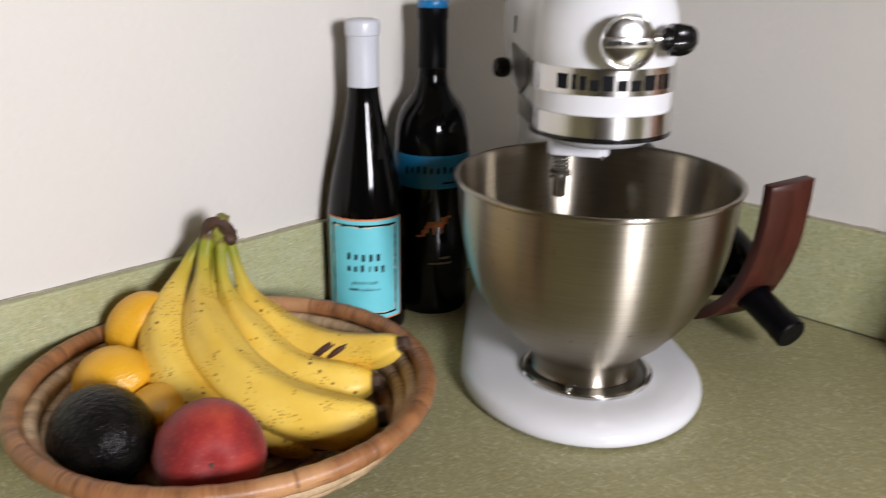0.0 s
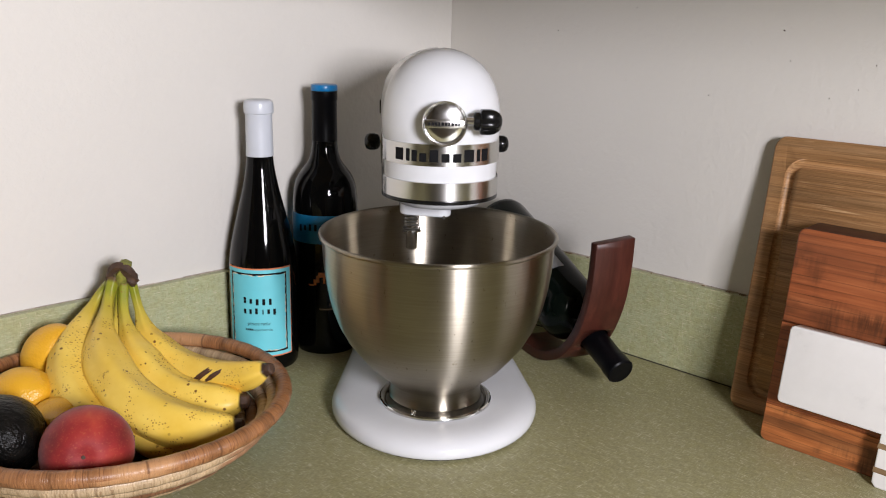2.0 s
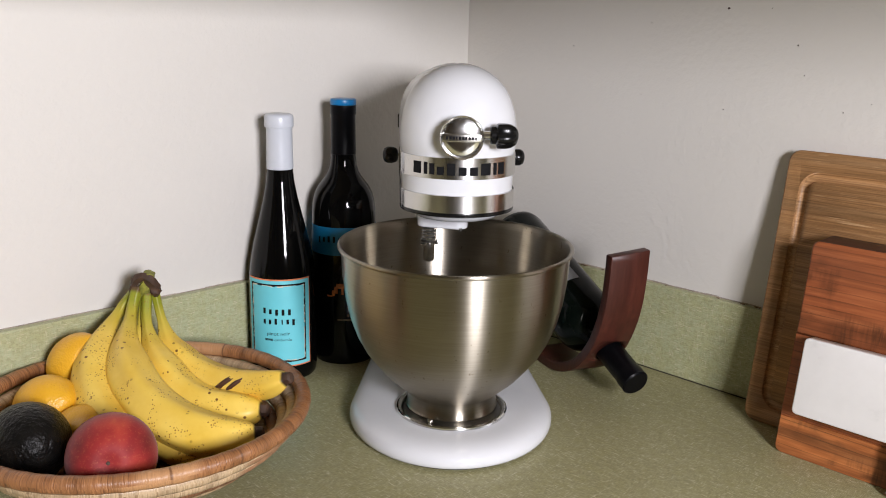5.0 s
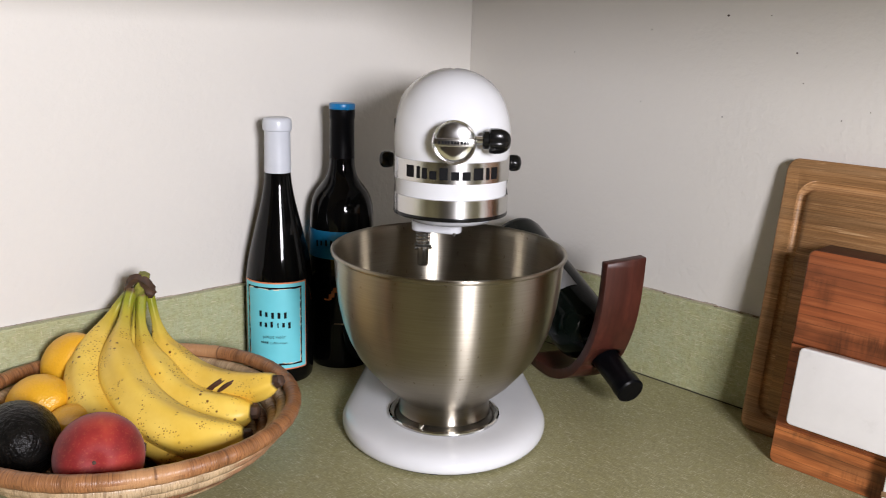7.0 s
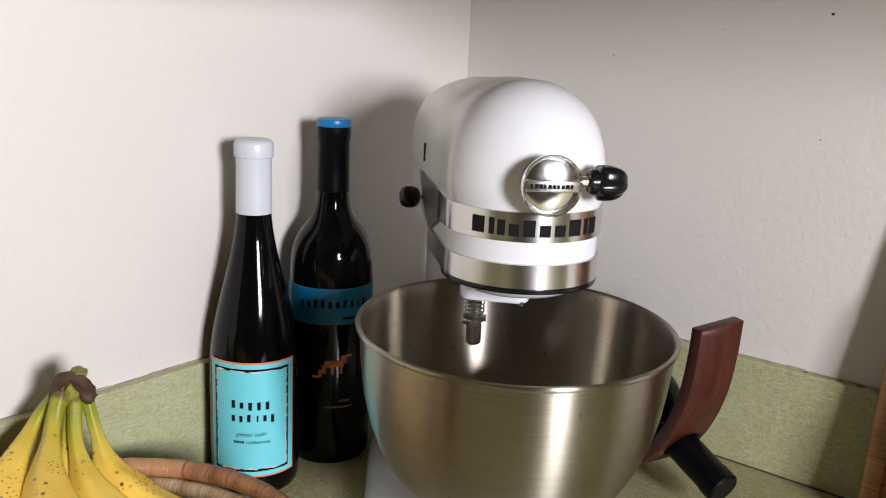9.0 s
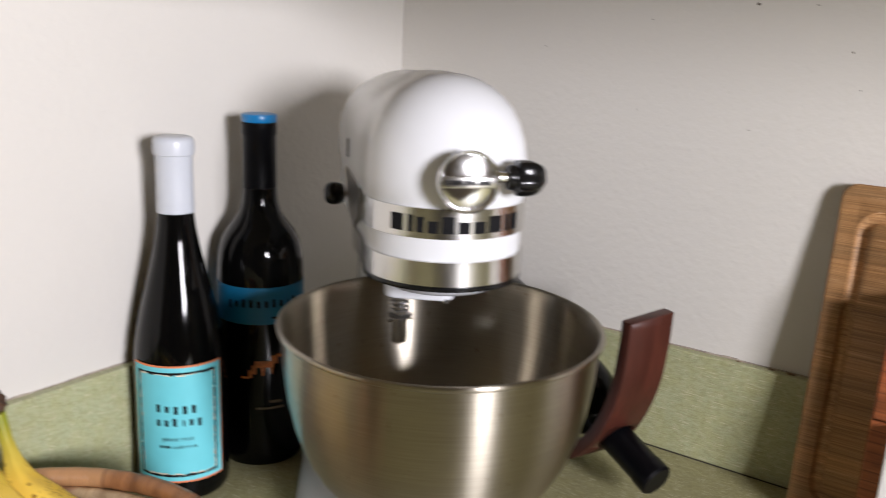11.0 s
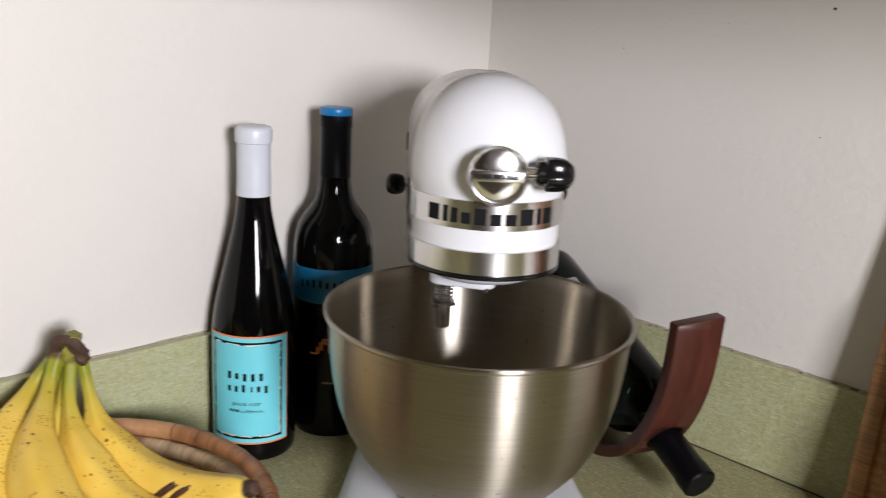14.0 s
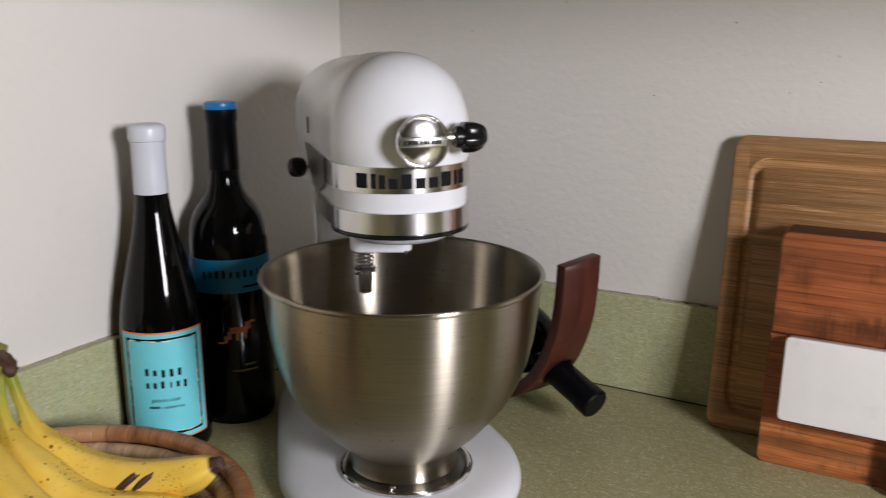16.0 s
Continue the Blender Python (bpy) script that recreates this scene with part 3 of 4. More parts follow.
def stand_mixer():
    t = thing("stand_mixer", pose(MX, MY, 0, 0, 0, 0.2), "white enamelled stand mixer with a brushed steel bowl on the countertop", "stand mixer")
    # base: a rounded plinth under the bowl, running back to the column
    levels = [(0.0030, 0.0990), (0.0031, 0.1022), (0.0040, 0.1038), (0.0065, 0.1046), (0.0105, 0.1044), (0.0145, 0.1026), (0.0178, 0.0992), (0.0203, 0.0940), (0.0219, 0.0870), (0.0226, 0.0780), (0.0229, 0.0640), (0.0229, 0.02)]
    def plan(r, z):
        return [(x * (1 - 0.20 * max(0, min(1, y / 0.17))), y + 0.018, z) for x, y, z in stadium(r, 0.155 - (0.1058 - r) * 0.4, z, 32, 1.19)]
    part("base", loft([plan(r, z) for z, r in levels]), M_ENAMEL, t, "glossy white base", True, 60)
    # Black inset layer stands in for the shadow line between base and counter.
    part("base_shadow_strip", loft([plan(0.0985, 0.0001), plan(0.0985, 0.0031)]), M_BLACK, t, "black inset strip for the shadow line under the base")
    part("column", loft([[(x * k, 0.178 + y * k * 0.8, z) for x, y, z in stadium(0.05, 0.02, zz, 16)] for zz, k in ((0.02, 1.25), (0.04, 1.02), (0.07, 0.86), (0.12, 0.78), (0.19, 0.76), (0.236, 0.8), (0.262, 0.84))]), M_ENAMEL, t, "", True, 60)
    # head: straight skirt, then a dome
    dome = [(0.2465, 0.0528), (0.262, 0.0532), (0.2815, 0.0536), (0.2835, 0.0546), (0.296, 0.0552), (0.308, 0.0545), (0.320, 0.0523), (0.331, 0.0485), (0.340, 0.0435), (0.348, 0.0365), (0.354, 0.0285), (0.3585, 0.0195), (0.3610, 0.0105), (0.3618, 0.003)]
    def wide(y):
        k = max(0.0, min(1.0, y / 0.11))
        return 1 + 0.05 * k * k * (3 - 2 * k)
    def head_loop(r, zz):
        """The dome in front, then a soft crease, then the squarer motor housing behind it."""
        front, back = [], []
        for k in range(33):
            a = math.pi * (1 + k / 32)
            front.append((r * math.cos(a), r * math.sin(a)))
        for k in range(33):
            a = math.pi * k / 32
            back.append((r * 1.04 * math.cos(a), 0.168 + r * 0.832 * math.sin(a)))
        side = [0.168 * q / 14 for q in range(1, 14)]
        flat = front + [(r * (1 + 0.04 * y / 0.168), y) for y in side] + back + [(-r * (1 + 0.04 * y / 0.168), y) for y in side[::-1]]
        out = []
        up = max(0.0, min(1.0, (zz - 0.300) / 0.055))
        for x, y in flat:
            k = max(0.0, min(1.0, (y - 0.035) / 0.05))
            k = k * k * (3 - 2 * k)
            crease = math.exp(-((y - 0.034) / 0.016) ** 2)
            out.append((x * (wide(y) + 0.05 * k * up - 0.016 * crease * (0.4 + 0.6 * up)) + 0.004 * max(0, y - 0.02), y, zz - (0.0045 * k * max(0, y) / 0.12 + 0.0008 * crease) * up))
        return out
    part("head", loft([head_loop(r, zz) for zz, r in dome]), M_ENAMEL, t, "glossy white domed motor head", True, 60)
    for name, z0, z1, r, mt in (("name_band", 0.2608, 0.2812, 0.0548, M_BAND), ("lower_band", 0.2298, 0.2468, 0.0546, M_BAND)):
        yb = 0.085 if name == "name_band" else 0.06
        prof = []
        for z, rr in ((z0, r - 0.003), (z0 + 0.0006, r), (z1 - 0.0006, r), (z1, r - 0.003)):
            pts = [(x, y, zz) for x, y, zz in stadium(rr, yb, z, 32)]
            prof.append(pts)
        part(name, loft(prof), mt, t, "satin steel trim band", True, 50)
    part("band_gap", lathe([(0, 0.2255), (0.050, 0.2255), (0.0545, 0.2268), (0.0549, 0.2285), (0.0545, 0.2302), (0, 0.2302)], 64), M_BLACK, t, "black gasket")
    # side plates where the band sweeps up to the hinge
    for sx in (-1, 1):
        bm = bmesh.new()
        pts = [(0.02, 0.2608), (0.02, 0.2812), (0.06, 0.2820), (0.085, 0.285), (0.105, 0.291), (0.135, 0.304), (0.135, 0.292), (0.10, 0.268), (0.075, 0.250), (0.05, 0.2475)]
        a = [bm.verts.new((sx * 0.0550 * wide(y) + 0.010 * max(0, y - 0.02), y, z)) for y, z in pts]
        b = [bm.verts.new((sx * 0.0562 * wide(y) + 0.010 * max(0, y - 0.02), y, z)) for y, z in pts]
        bm.faces.new(a)
        bm.faces.new(b)
        for k in range(len(pts)):
            n = (k + 1) % len(pts)
            bm.faces.new((a[k], a[n], b[n], b[k]))
        bmesh.ops.recalc_face_normals(bm, faces=bm.faces[:])
        part("side_plate", bm, M_DARKSTEEL, t, "dull steel plate", False)
        part("vent_slot", box(sx * 0.0573 - 0.0023, sx * 0.0573 - 0.0003, 0.0835, 0.0865, 0.293, 0.307, 0.0006), M_BLACK, t)
        rod = moved(lathe([(0, 0), (0.0022, 0), (0.0022, 0.016), (0, 0.016)], 12), pose(sx * 0.053, 0.100, 0.262, 0, sx * 90, 0))
        knob = part("lock_lever", rod, M_CHROME, t)
        ball = [(0, 0), (0.0045, 0.0), (0.0075, 0.002), (0.0088, 0.006), (0.0088, 0.011), (0.0070, 0.0145), (0.0035, 0.016), (0, 0.0163)]
        part("lever_knob", moved(lathe(ball, 24), pose(sx * 0.0595, 0.100, 0.262, 0, sx * 90, 0)), M_BLACK, knob, "black round knob")
    # lettering on the band as plain dark blocks
    glyphs = [(1.15, 1.0), (0.45, 1.0), (0.62, 0.92), (0.82, 0.70), (0.95, 1.0), (0.9, 0.70), (0.95, 0.70), (1.2, 1.0), (0.45, 1.0), (0.95, 1.0)]
    total = sum(w + 0.16 for w, _ in glyphs) - 0.16
    k, a, shapes = 0.0950 / total, -0.0470, []
    for w, h in glyphs:
        w, hh = w * k, 0.0118 * h
        z = 0.2652
        shapes.append((a, z, a + w * 0.84, z + hh * 0.92))
        a += w + 0.16 * k
    part("lettering", bent(shapes, 0.05505), M_INK, bpy.data.objects["name_band"], "black plain-block lettering", False)
    # planetary, beater shaft
    part("planetary", lathe([(0, 0.2175), (0.030, 0.2175), (0.038, 0.2195), (0.0435, 0.2235), (0.0448, 0.2262), (0, 0.2262)], 64), M_ENAMEL, t, "white planetary disc")
    arm = outline_slab([(p[0], p[1]) for p in rounded(-0.0385, 0.012, -0.0105, 0.0105, 0.010, 8)], 0, 0.0145, 0.002)
    part("shaft_arm", moved(arm, pose(0.0, 0.0105, 0.2035, 90, 0, -17)), M_ENAMEL, t)
    part("screw", moved(lathe([(0, 0), (0.0016, 0.0), (0.0016, 0.003), (0, 0.003)], 10), pose(0.0045, 0.0010, 0.2022)), M_DARKSTEEL, t)
    sx, sy = -0.0255, 0.0185
    sh = part("beater_shaft", moved(lathe([(0, 0.1675), (0.0040, 0.1675), (0.0056, 0.1690), (0.0058, 0.181), (0.0056, 0.186), (0.0050, 0.188), (0.0050, 0.206), (0, 0.206)], 28), pose(sx, sy, 0)), M_CHROME, t, "polished steel beater shaft")
    coil = [Vector((sx + 0.0068 * math.cos(a), sy + 0.0068 * math.sin(a), 0.1905 + 0.0125 * a / (8 * math.pi))) for a in [8 * math.pi * q / 96 for q in range(97)]]
    part("spring", sweep(coil, lambda u: 0.0007, 6), M_DARKSTEEL, sh)
    part("washer", moved(lathe([(0.005, 0.1878), (0.0084, 0.1878), (0.0086, 0.1895), (0.005, 0.190)], 24, True), pose(sx, sy, 0)), M_DARKSTEEL, sh)
    part("pin", moved(lathe([(0, -0.0092), (0.0014, -0.0092), (0.0014, 0.0092), (0, 0.0092)], 10), pose(sx, sy, 0.1850, 0, 90, 20)), M_CHROME, sh)
    # attachment hub with its cap and knob
    hz = 0.3008
    hx, hy = 0.0006, -0.0520
    def facing(profile, closed=False):
        return moved(lathe(profile, 64, closed), pose(hx, hy, hz, 90, 0, 0))
    hub = part("hub_cap", facing([(0, 0.0), (0.0170, 0.0), (0.0176, 0.0130), (0.0190, 0.0148), (0.0194, 0.0165), (0.0190, 0.0178), (0.0181, 0.0182), (0.0175, 0.0176), (0.0172, 0.0160), (0.0167, 0.0152), (0.0140, 0.0161), (0.0100, 0.0169), (0.0060, 0.0173), (0.0030, 0.0175), (0, 0.0175)]), M_HUB, t, "polished chrome hub cap with a raised bar")
    part("hub_ring", facing([(0.0174, 0.0170), (0.0182, 0.0180), (0.0189, 0.0190), (0.0193, 0.0182), (0.0190, 0.0172)], True), M_CHROME, hub)
    bar = box(hx - 0.0173, hx + 0.0173, hy - 0.0192, hy - 0.0145, hz - 0.0036, hz + 0.0036, 0.0010)
    part("hub_bar", bar, M_BAND, hub, "satin chrome grip bar")
    part("hub_print", joined(*[box(hx - 0.0140 + 0.0028 * q, hx - 0.0140 + 0.0028 * q + (0.0022 if q % 3 else 0.0016), hy - 0.0197, hy - 0.0193, hz - 0.0014, hz + 0.0014) for q in range(10)]), M_INK, hub, "", False)
    stem = moved(lathe([(0, 0), (0.0036, 0), (0.0036, 0.009), (0, 0.009)], 16), pose(0.0185, -0.0625, hz + 0.0020, 0, 90, 0))
    knob = part("hub_knob_stem", stem, M_CHROME, t)
    grip = [(0, 0.0), (0.0068, 0.0), (0.0078, 0.0010), (0.0080, 0.0050), (0.0096, 0.0056), (0.0106, 0.0066), (0.0108, 0.0110), (0.0106, 0.0150), (0.0098, 0.0185), (0.0082, 0.0215), (0.0058, 0.0236), (0.0028, 0.0246), (0, 0.0248)]
    bm = lathe(grip, 48)
    for v in bm.verts:
        r = math.hypot(v.co.x, v.co.y)
        if r > 0.0025 and v.co.z > 0.0054:
            k = 1 + 0.09 * math.cos(5 * math.atan2(v.co.y, v.co.x))
            v.co.x, v.co.y = v.co.x * k, v.co.y * k
    part("hub_knob", moved(bm, pose(0.0256, -0.0625, hz + 0.0020, 0, 90, 0)), M_BLACK, knob, "black fluted plastic knob")
    # clamp plate and bowl
    plate = [(0.0485, 0.0228), (0.0540, 0.0228), (0.0556, 0.0238), (0.0553, 0.0258), (0.0540, 0.0266), (0.0515, 0.0262), (0.0490, 0.0246), (0.0485, 0.0240)]
    cp = part("clamp_plate", moved(lathe(plate, 72, True), pose(0, -0.0125, 0)), M_CHROME, t, "steel bowl clamp plate")
    part("clamp_recess", moved(lathe([(0, 0.0228), (0.0492, 0.0228), (0.0492, 0.0236), (0, 0.0236)], 48), pose(0, -0.0125, 0)), M_DARKSTEEL, cp)
    outer = [(0.0455, 0.0238), (0.0463, 0.0250), (0.0452, 0.0262), (0.0450, 0.0330), (0.0456, 0.0405), (0.0490, 0.0440), (0.0565, 0.0502), (0.0665, 0.0595), (0.0770, 0.0720), (0.0870, 0.0850), (0.0955, 0.1010), (0.1020, 0.1190), (0.1065, 0.1390), (0.1092, 0.1600), (0.1105, 0.1800), (0.1110, 0.1865),
             (0.1122, 0.1872), (0.1136, 0.1882), (0.1141, 0.1897), (0.1136, 0.1911), (0.1122, 0.1916), (0.1108, 0.1911)]
    inner = [(0.1098, 0.1895), (0.1093, 0.1800), (0.1080, 0.1600), (0.1053, 0.1390), (0.1008, 0.1190), (0.0943, 0.1010), (0.0858, 0.0860), (0.0758, 0.0732), (0.0653, 0.0608), (0.0550, 0.0518), (0.0485, 0.0465), (0.0475, 0.0478), (0.0455, 0.0482), (0.0445, 0.0468), (0.030, 0.0475), (0.012, 0.0495), (0, 0.0498)]
    shape = outer + inner
    bowl = part("bowl", moved(lathe(shape, 144), pose(0, -0.002, 0.0008, 1.2, 0, 0)), M_BOWL, t, "brushed stainless steel mixing bowl", True, 50)
    part("foot_tab", box(-0.0245, -0.0195, -0.0555, -0.051, 0.0245, 0.0285, 0.0006), M_CHROME, bowl)
    return t


stand_mixer()


# ---- bottles ----
def bottle_body(profile, material, parent):
    return part("body", lathe(profile, 72), material, parent, "", True, 50)


def worn_frame(w, h, rng):
    """A ragged hand-printed frame: short dark strokes along a rectangle."""
    out = []
    for z, sgn in ((-h / 2, 1), (h / 2, -1)):
        x = -w / 2
        while x < w / 2:
            n = rng.uniform(0.002, 0.007)
            th = rng.uniform(0.0006, 0.0022)
            out.append((x, min(z, z + sgn * th), min(x + n, w / 2), max(z, z + sgn * th)))
            x += n * rng.choice((1.0, 1.0, 1.0, 1.25))
    for x, sgn in ((-w / 2, 1), (w / 2, -1)):
        z = -h / 2
        while z < h / 2:
            n = rng.uniform(0.002, 0.008)
            th = rng.uniform(0.0006, 0.0019)
            out.append((min(x, x + sgn * th), z, max(x, x + sgn * th), min(z + n, h / 2)))
            z += n * rng.choice((1.0, 1.0, 1.0, 1.3))
    return out


def print_bars(pattern, x, z, h, step):
    """Plain upright bars for a line of print: ^ tall, _ hanging, | narrow, o low."""
    out = []
    for ch in pattern:
        w = step * 0.74
        top, foot = (h * 1.5 if ch == "^" else h), (-h * 0.5 if ch == "_" else 0)
        out.append((x + w * 0.33, z, x + w * 0.62, z + h) if ch == "|" else (x + w * 0.08, z + foot * 0.6, x + w * 0.66, z + (top + h) / 2))
        x += step
    return out


def white_capped_bottle():
    t = thing("wine_bottle", pose(-0.2040, 0.1400, 0, 0, 0, -1), "dark wine bottle with white capsule and turquoise label", "wine bottle", "upright wine bottles")
    prof = [(0, 0.004), (0.020, 0.003), (0.031, 0.0004), (0.0352, 0.0008), (0.0372, 0.004), (0.0379, 0.010), (0.0379, 0.108), (0.0374, 0.118), (0.0360, 0.131), (0.0340, 0.143), (0.0312, 0.156), (0.0281, 0.169), (0.0249, 0.182), (0.0219, 0.194), (0.0193, 0.205), (0.0172, 0.216), (0.0155, 0.226), (0.0145, 0.236), (0.0140, 0.250), (0.0138, 0.296), (0, 0.297)]
    bottle_body(prof, M_GLASS, t)
    part("capsule", lathe([(0.0144, 0.2390), (0.0148, 0.2392), (0.0145, 0.262), (0.01435, 0.2838), (0.0146, 0.2850), (0.0158, 0.2856), (0.0160, 0.2870), (0.0160, 0.2950), (0.0155, 0.2972), (0.0146, 0.2988), (0.0120, 0.2998), (0, 0.3000)], 48), M_WHITECAP, t, "white capsule")
    r, z0, z1, half = 0.0382, 0.0185, 0.1210, 0.0405
    lab = part("label", bent([(-half, z0, half, z1)], r), M_ORANGE, t, "turquoise paper label with an orange edge", True)
    part("label_field", bent([(-half + 0.0011, z0 + 0.0016, half - 0.0011, z1 - 0.0016)], r + 0.0002), M_CYAN, lab)
    rng = random.Random(4)
    mid = (z0 + z1) / 2
    def up(s):
        return [(a, b + mid, c, d + mid) for a, b, c, d in s]
    part("cream_edge", bent(up(worn_frame(0.0655, 0.0890, rng)), r + 0.00035), M_CREAM, lab, "", False)
    part("printed_frame", bent(up(worn_frame(0.0680, 0.0915, rng) + worn_frame(0.0672, 0.0905, rng)), r + 0.0005), M_INK, lab, "worn black printed frame", False)
    part("name_print", bent(print_bars("^o___", -0.0165, 0.0812, 0.0054, 0.0071) + print_bars("oo^|o_", -0.0165, 0.0692, 0.0054, 0.0066), r + 0.0005), M_INK, lab, "black plain-block lettering", False)
    part("grape_print", lettering("pinot noir", 0.0056, 0.0255, r + 0.0005, 0.0562, 0.001), M_INK, lab, "", False)
    part("origin_print", joined(bent([(-0.0145 + 0.0024 * q, 0.0498, -0.0128 + 0.0024 * q, 0.0522) for q in range(4)], r + 0.0005), lettering("california", 0.0042, 0.0195, r + 0.0005, 0.0495, 0.0062)), M_INK, lab, "", False)
    return t


def blue_capped_bottle():
    t = thing("wine_bottle", pose(-0.1385, 0.1935, 0, 0, 0, 5), "black wine bottle with blue band and blue screw cap", "wine bottle", "upright wine bottles")
    prof = [(0, 0.004), (0.020, 0.003), (0.031, 0.0004), (0.0350, 0.0008), (0.0372, 0.005), (0.0377, 0.012), (0.0377, 0.176), (0.0374, 0.186), (0.0362, 0.1955), (0.0338, 0.2045), (0.0300, 0.2120), (0.0255, 0.2180), (0.0212, 0.2235), (0.0178, 0.2295), (0.0156, 0.2370), (0.0146, 0.246), (0.0140, 0.262), (0.0138, 0.305), (0, 0.305)]
    bottle_body(prof, M_GLASS, t)
    part("capsule", lathe([(0.0142, 0.2500), (0.0147, 0.2502), (0.0145, 0.262), (0.0142, 0.2950), (0.0150, 0.2965), (0.0150, 0.3062), (0, 0.3064)], 48), M_BLACKCAP, t, "black capsule")
    part("screw_cap", lathe([(0.0148, 0.3066), (0.0151, 0.3070), (0.0151, 0.3118), (0.0146, 0.3132), (0.0128, 0.3138), (0, 0.3140)], 48), M_BLUECAP, t, "bright blue cap top")
    r = 0.03795
    band = part("label_band", lathe([(r, 0.1355), (r + 0.0002, 0.1357), (r + 0.0002, 0.1683), (r, 0.1685)], 72), M_BLUE, t, "deep blue paper band")
    part("band_print", bent(print_bars("_o^^oo^o|^", -0.0330, 0.1510, 0.0058, 0.0066) + [(0.006, 0.1405, 0.030, 0.1425)], r + 0.0006), M_INK, band, "dark plain-block lettering", False)
    motif = [(-0.009, 0.096, 0.008, 0.102), (0.006, 0.099, 0.0115, 0.1065), (0.0105, 0.105, 0.016, 0.1075), (-0.0115, 0.090, -0.0075, 0.098), (-0.0145, 0.0865, -0.011, 0.0935), (-0.003, 0.0885, -0.0005, 0.097), (0.005, 0.0895, 0.0072, 0.097), (-0.0205, 0.0855, -0.014, 0.0875)]
    part("motif", bent(motif, r + 0.0003), M_GOLD, t, "orange printed motif of plain strokes", False)
    part("small_print", bent([(0.004, 0.062, 0.015, 0.0645), (-0.008, 0.0565, 0.017, 0.0585)], r + 0.0003), M_FAINT, t, "", False)
    return t


white_capped_bottle()
blue_capped_bottle()

# ---- wooden holder with its leaning bottle ----
HOLD = pose(0.1522, 0.0412, 0, 0, 0, 20.5)
LEAN = pose(0.0300, -0.0150, 0.0315, -69.5, 0, 2.5)


def carve(ob, cutter):
    """Cuts the cutter's shape out of ob and removes the cutter."""
    md = ob.modifiers.new("cut", "BOOLEAN")
    md.operation, md.object, md.solver = "DIFFERENCE", cutter, "EXACT"
    bpy.context.view_layer.update()
    me = bpy.data.meshes.new_from_object(ob.evaluated_get(bpy.context.evaluated_depsgraph_get()))
    ob.modifiers.clear()
    ob.data = me
    bpy.data.objects.remove(cutter)



def bottle_holder():
    """A bent wooden strip: x across it, y backwards."""
    t = thing("bottle_holder", HOLD, "curved mahogany-red wooden bottle holder standing on the countertop", "bottle holder")
    line = smooth_line([(0, 0.0005, 0.1728), (0, 0.0018, 0.145), (0, 0.0060, 0.112), (0, 0.0150, 0.083), (0, 0.0305, 0.054), (0, 0.0545, 0.0275), (0, 0.0820, 0.0112), (0, 0.1090, 0.0028), (0, 0.135, 0.0003), (0, 0.168, 0.0008)], 48)
    w, th = 0.0467, 0.0115
    bm = bmesh.new()
    rows = []
    for k, p in enumerate(line):
        tan = line[min(k + 1, 47)] - line[max(k - 1, 0)]
        nrm = Vector((0, -tan.z, tan.y)).normalized()
        inner = p + nrm * th
        rows.append([bm.verts.new((x, q.y, max(q.z - (0.0045 * (1 - x / w) if k == 0 else 0), 0.0002))) for x, q in ((0, p), (w, p), (w, inner), (0, inner))])
    for a, b in zip(rows, rows[1:]):
        for j in range(4):
            bm.faces.new((a[j], a[(j + 1) % 4], b[(j + 1) % 4], b[j]))
    bm.faces.new(rows[0][::-1])
    bm.faces.new(rows[-1])
    bmesh.ops.recalc_face_normals(bm, faces=bm.faces[:])
    sharp = [e for e in bm.edges if len(e.link_faces) == 2 and e.calc_face_angle(0) > radians(50)]
    bmesh.ops.bevel(bm, geom=sharp, offset=0.0012, segments=2, affect="EDGES", profile=0.5)
    ob = part("bent_strip", bm, M_MAHOGANY, t, "bent red-brown wooden strip", True, 35)
    drill = put("drill", moved(lathe([(0, -0.02), (0.0172, -0.02), (0.0172, 0.075), (0, 0.075)], 40), LEAN), M_MAHOGANY)
    drill.parent = t
    carve(ob, drill)
    return t


bottle_holder()


def leaning_bottle():
    t = thing("wine_bottle", HOLD @ LEAN, "dark green wine bottle lying tilted in a wooden holder", "wine bottle")
    # z runs from the mouth up to the bottle's base
    prof = [(0, 0.0), (0.0135, 0.0), (0.0146, 0.001), (0.0146, 0.012), (0.0138, 0.014), (0.0140, 0.062), (0.0150, 0.069), (0.0190, 0.077), (0.0262, 0.085), (0.0330, 0.093), (0.0362, 0.102), (0.0372, 0.114), (0.0374, 0.285), (0.0362, 0.292), (0.032, 0.2955), (0.018, 0.294), (0, 0.283)]
    bottle_body(prof, M_GREEN_GLASS, t)
    part("capsule", lathe([(0, -0.0012), (0.0135, -0.0012), (0.0152, 0.0004), (0.0153, 0.0125), (0.0145, 0.0145), (0.0147, 0.062), (0.0142, 0.0625)], 40), M_BLACKCAP, t, "black capsule")
    part("label", moved(bent([(-0.050, 0.142, 0.050, 0.240)], 0.0378), pose(0, 0, 0, 0, 0, -75)), M_PALE_LABEL, t, "pale grey paper label")
    return t


leaning_bottle()

# ---- boards against the right-hand wall ----


def board_pose(a, d, lean):
    """Stands at a along the wall with its front foot d in front of it, leaning back."""
    return ROOM @ pose(a, -d, 0, -lean, 0, 0)


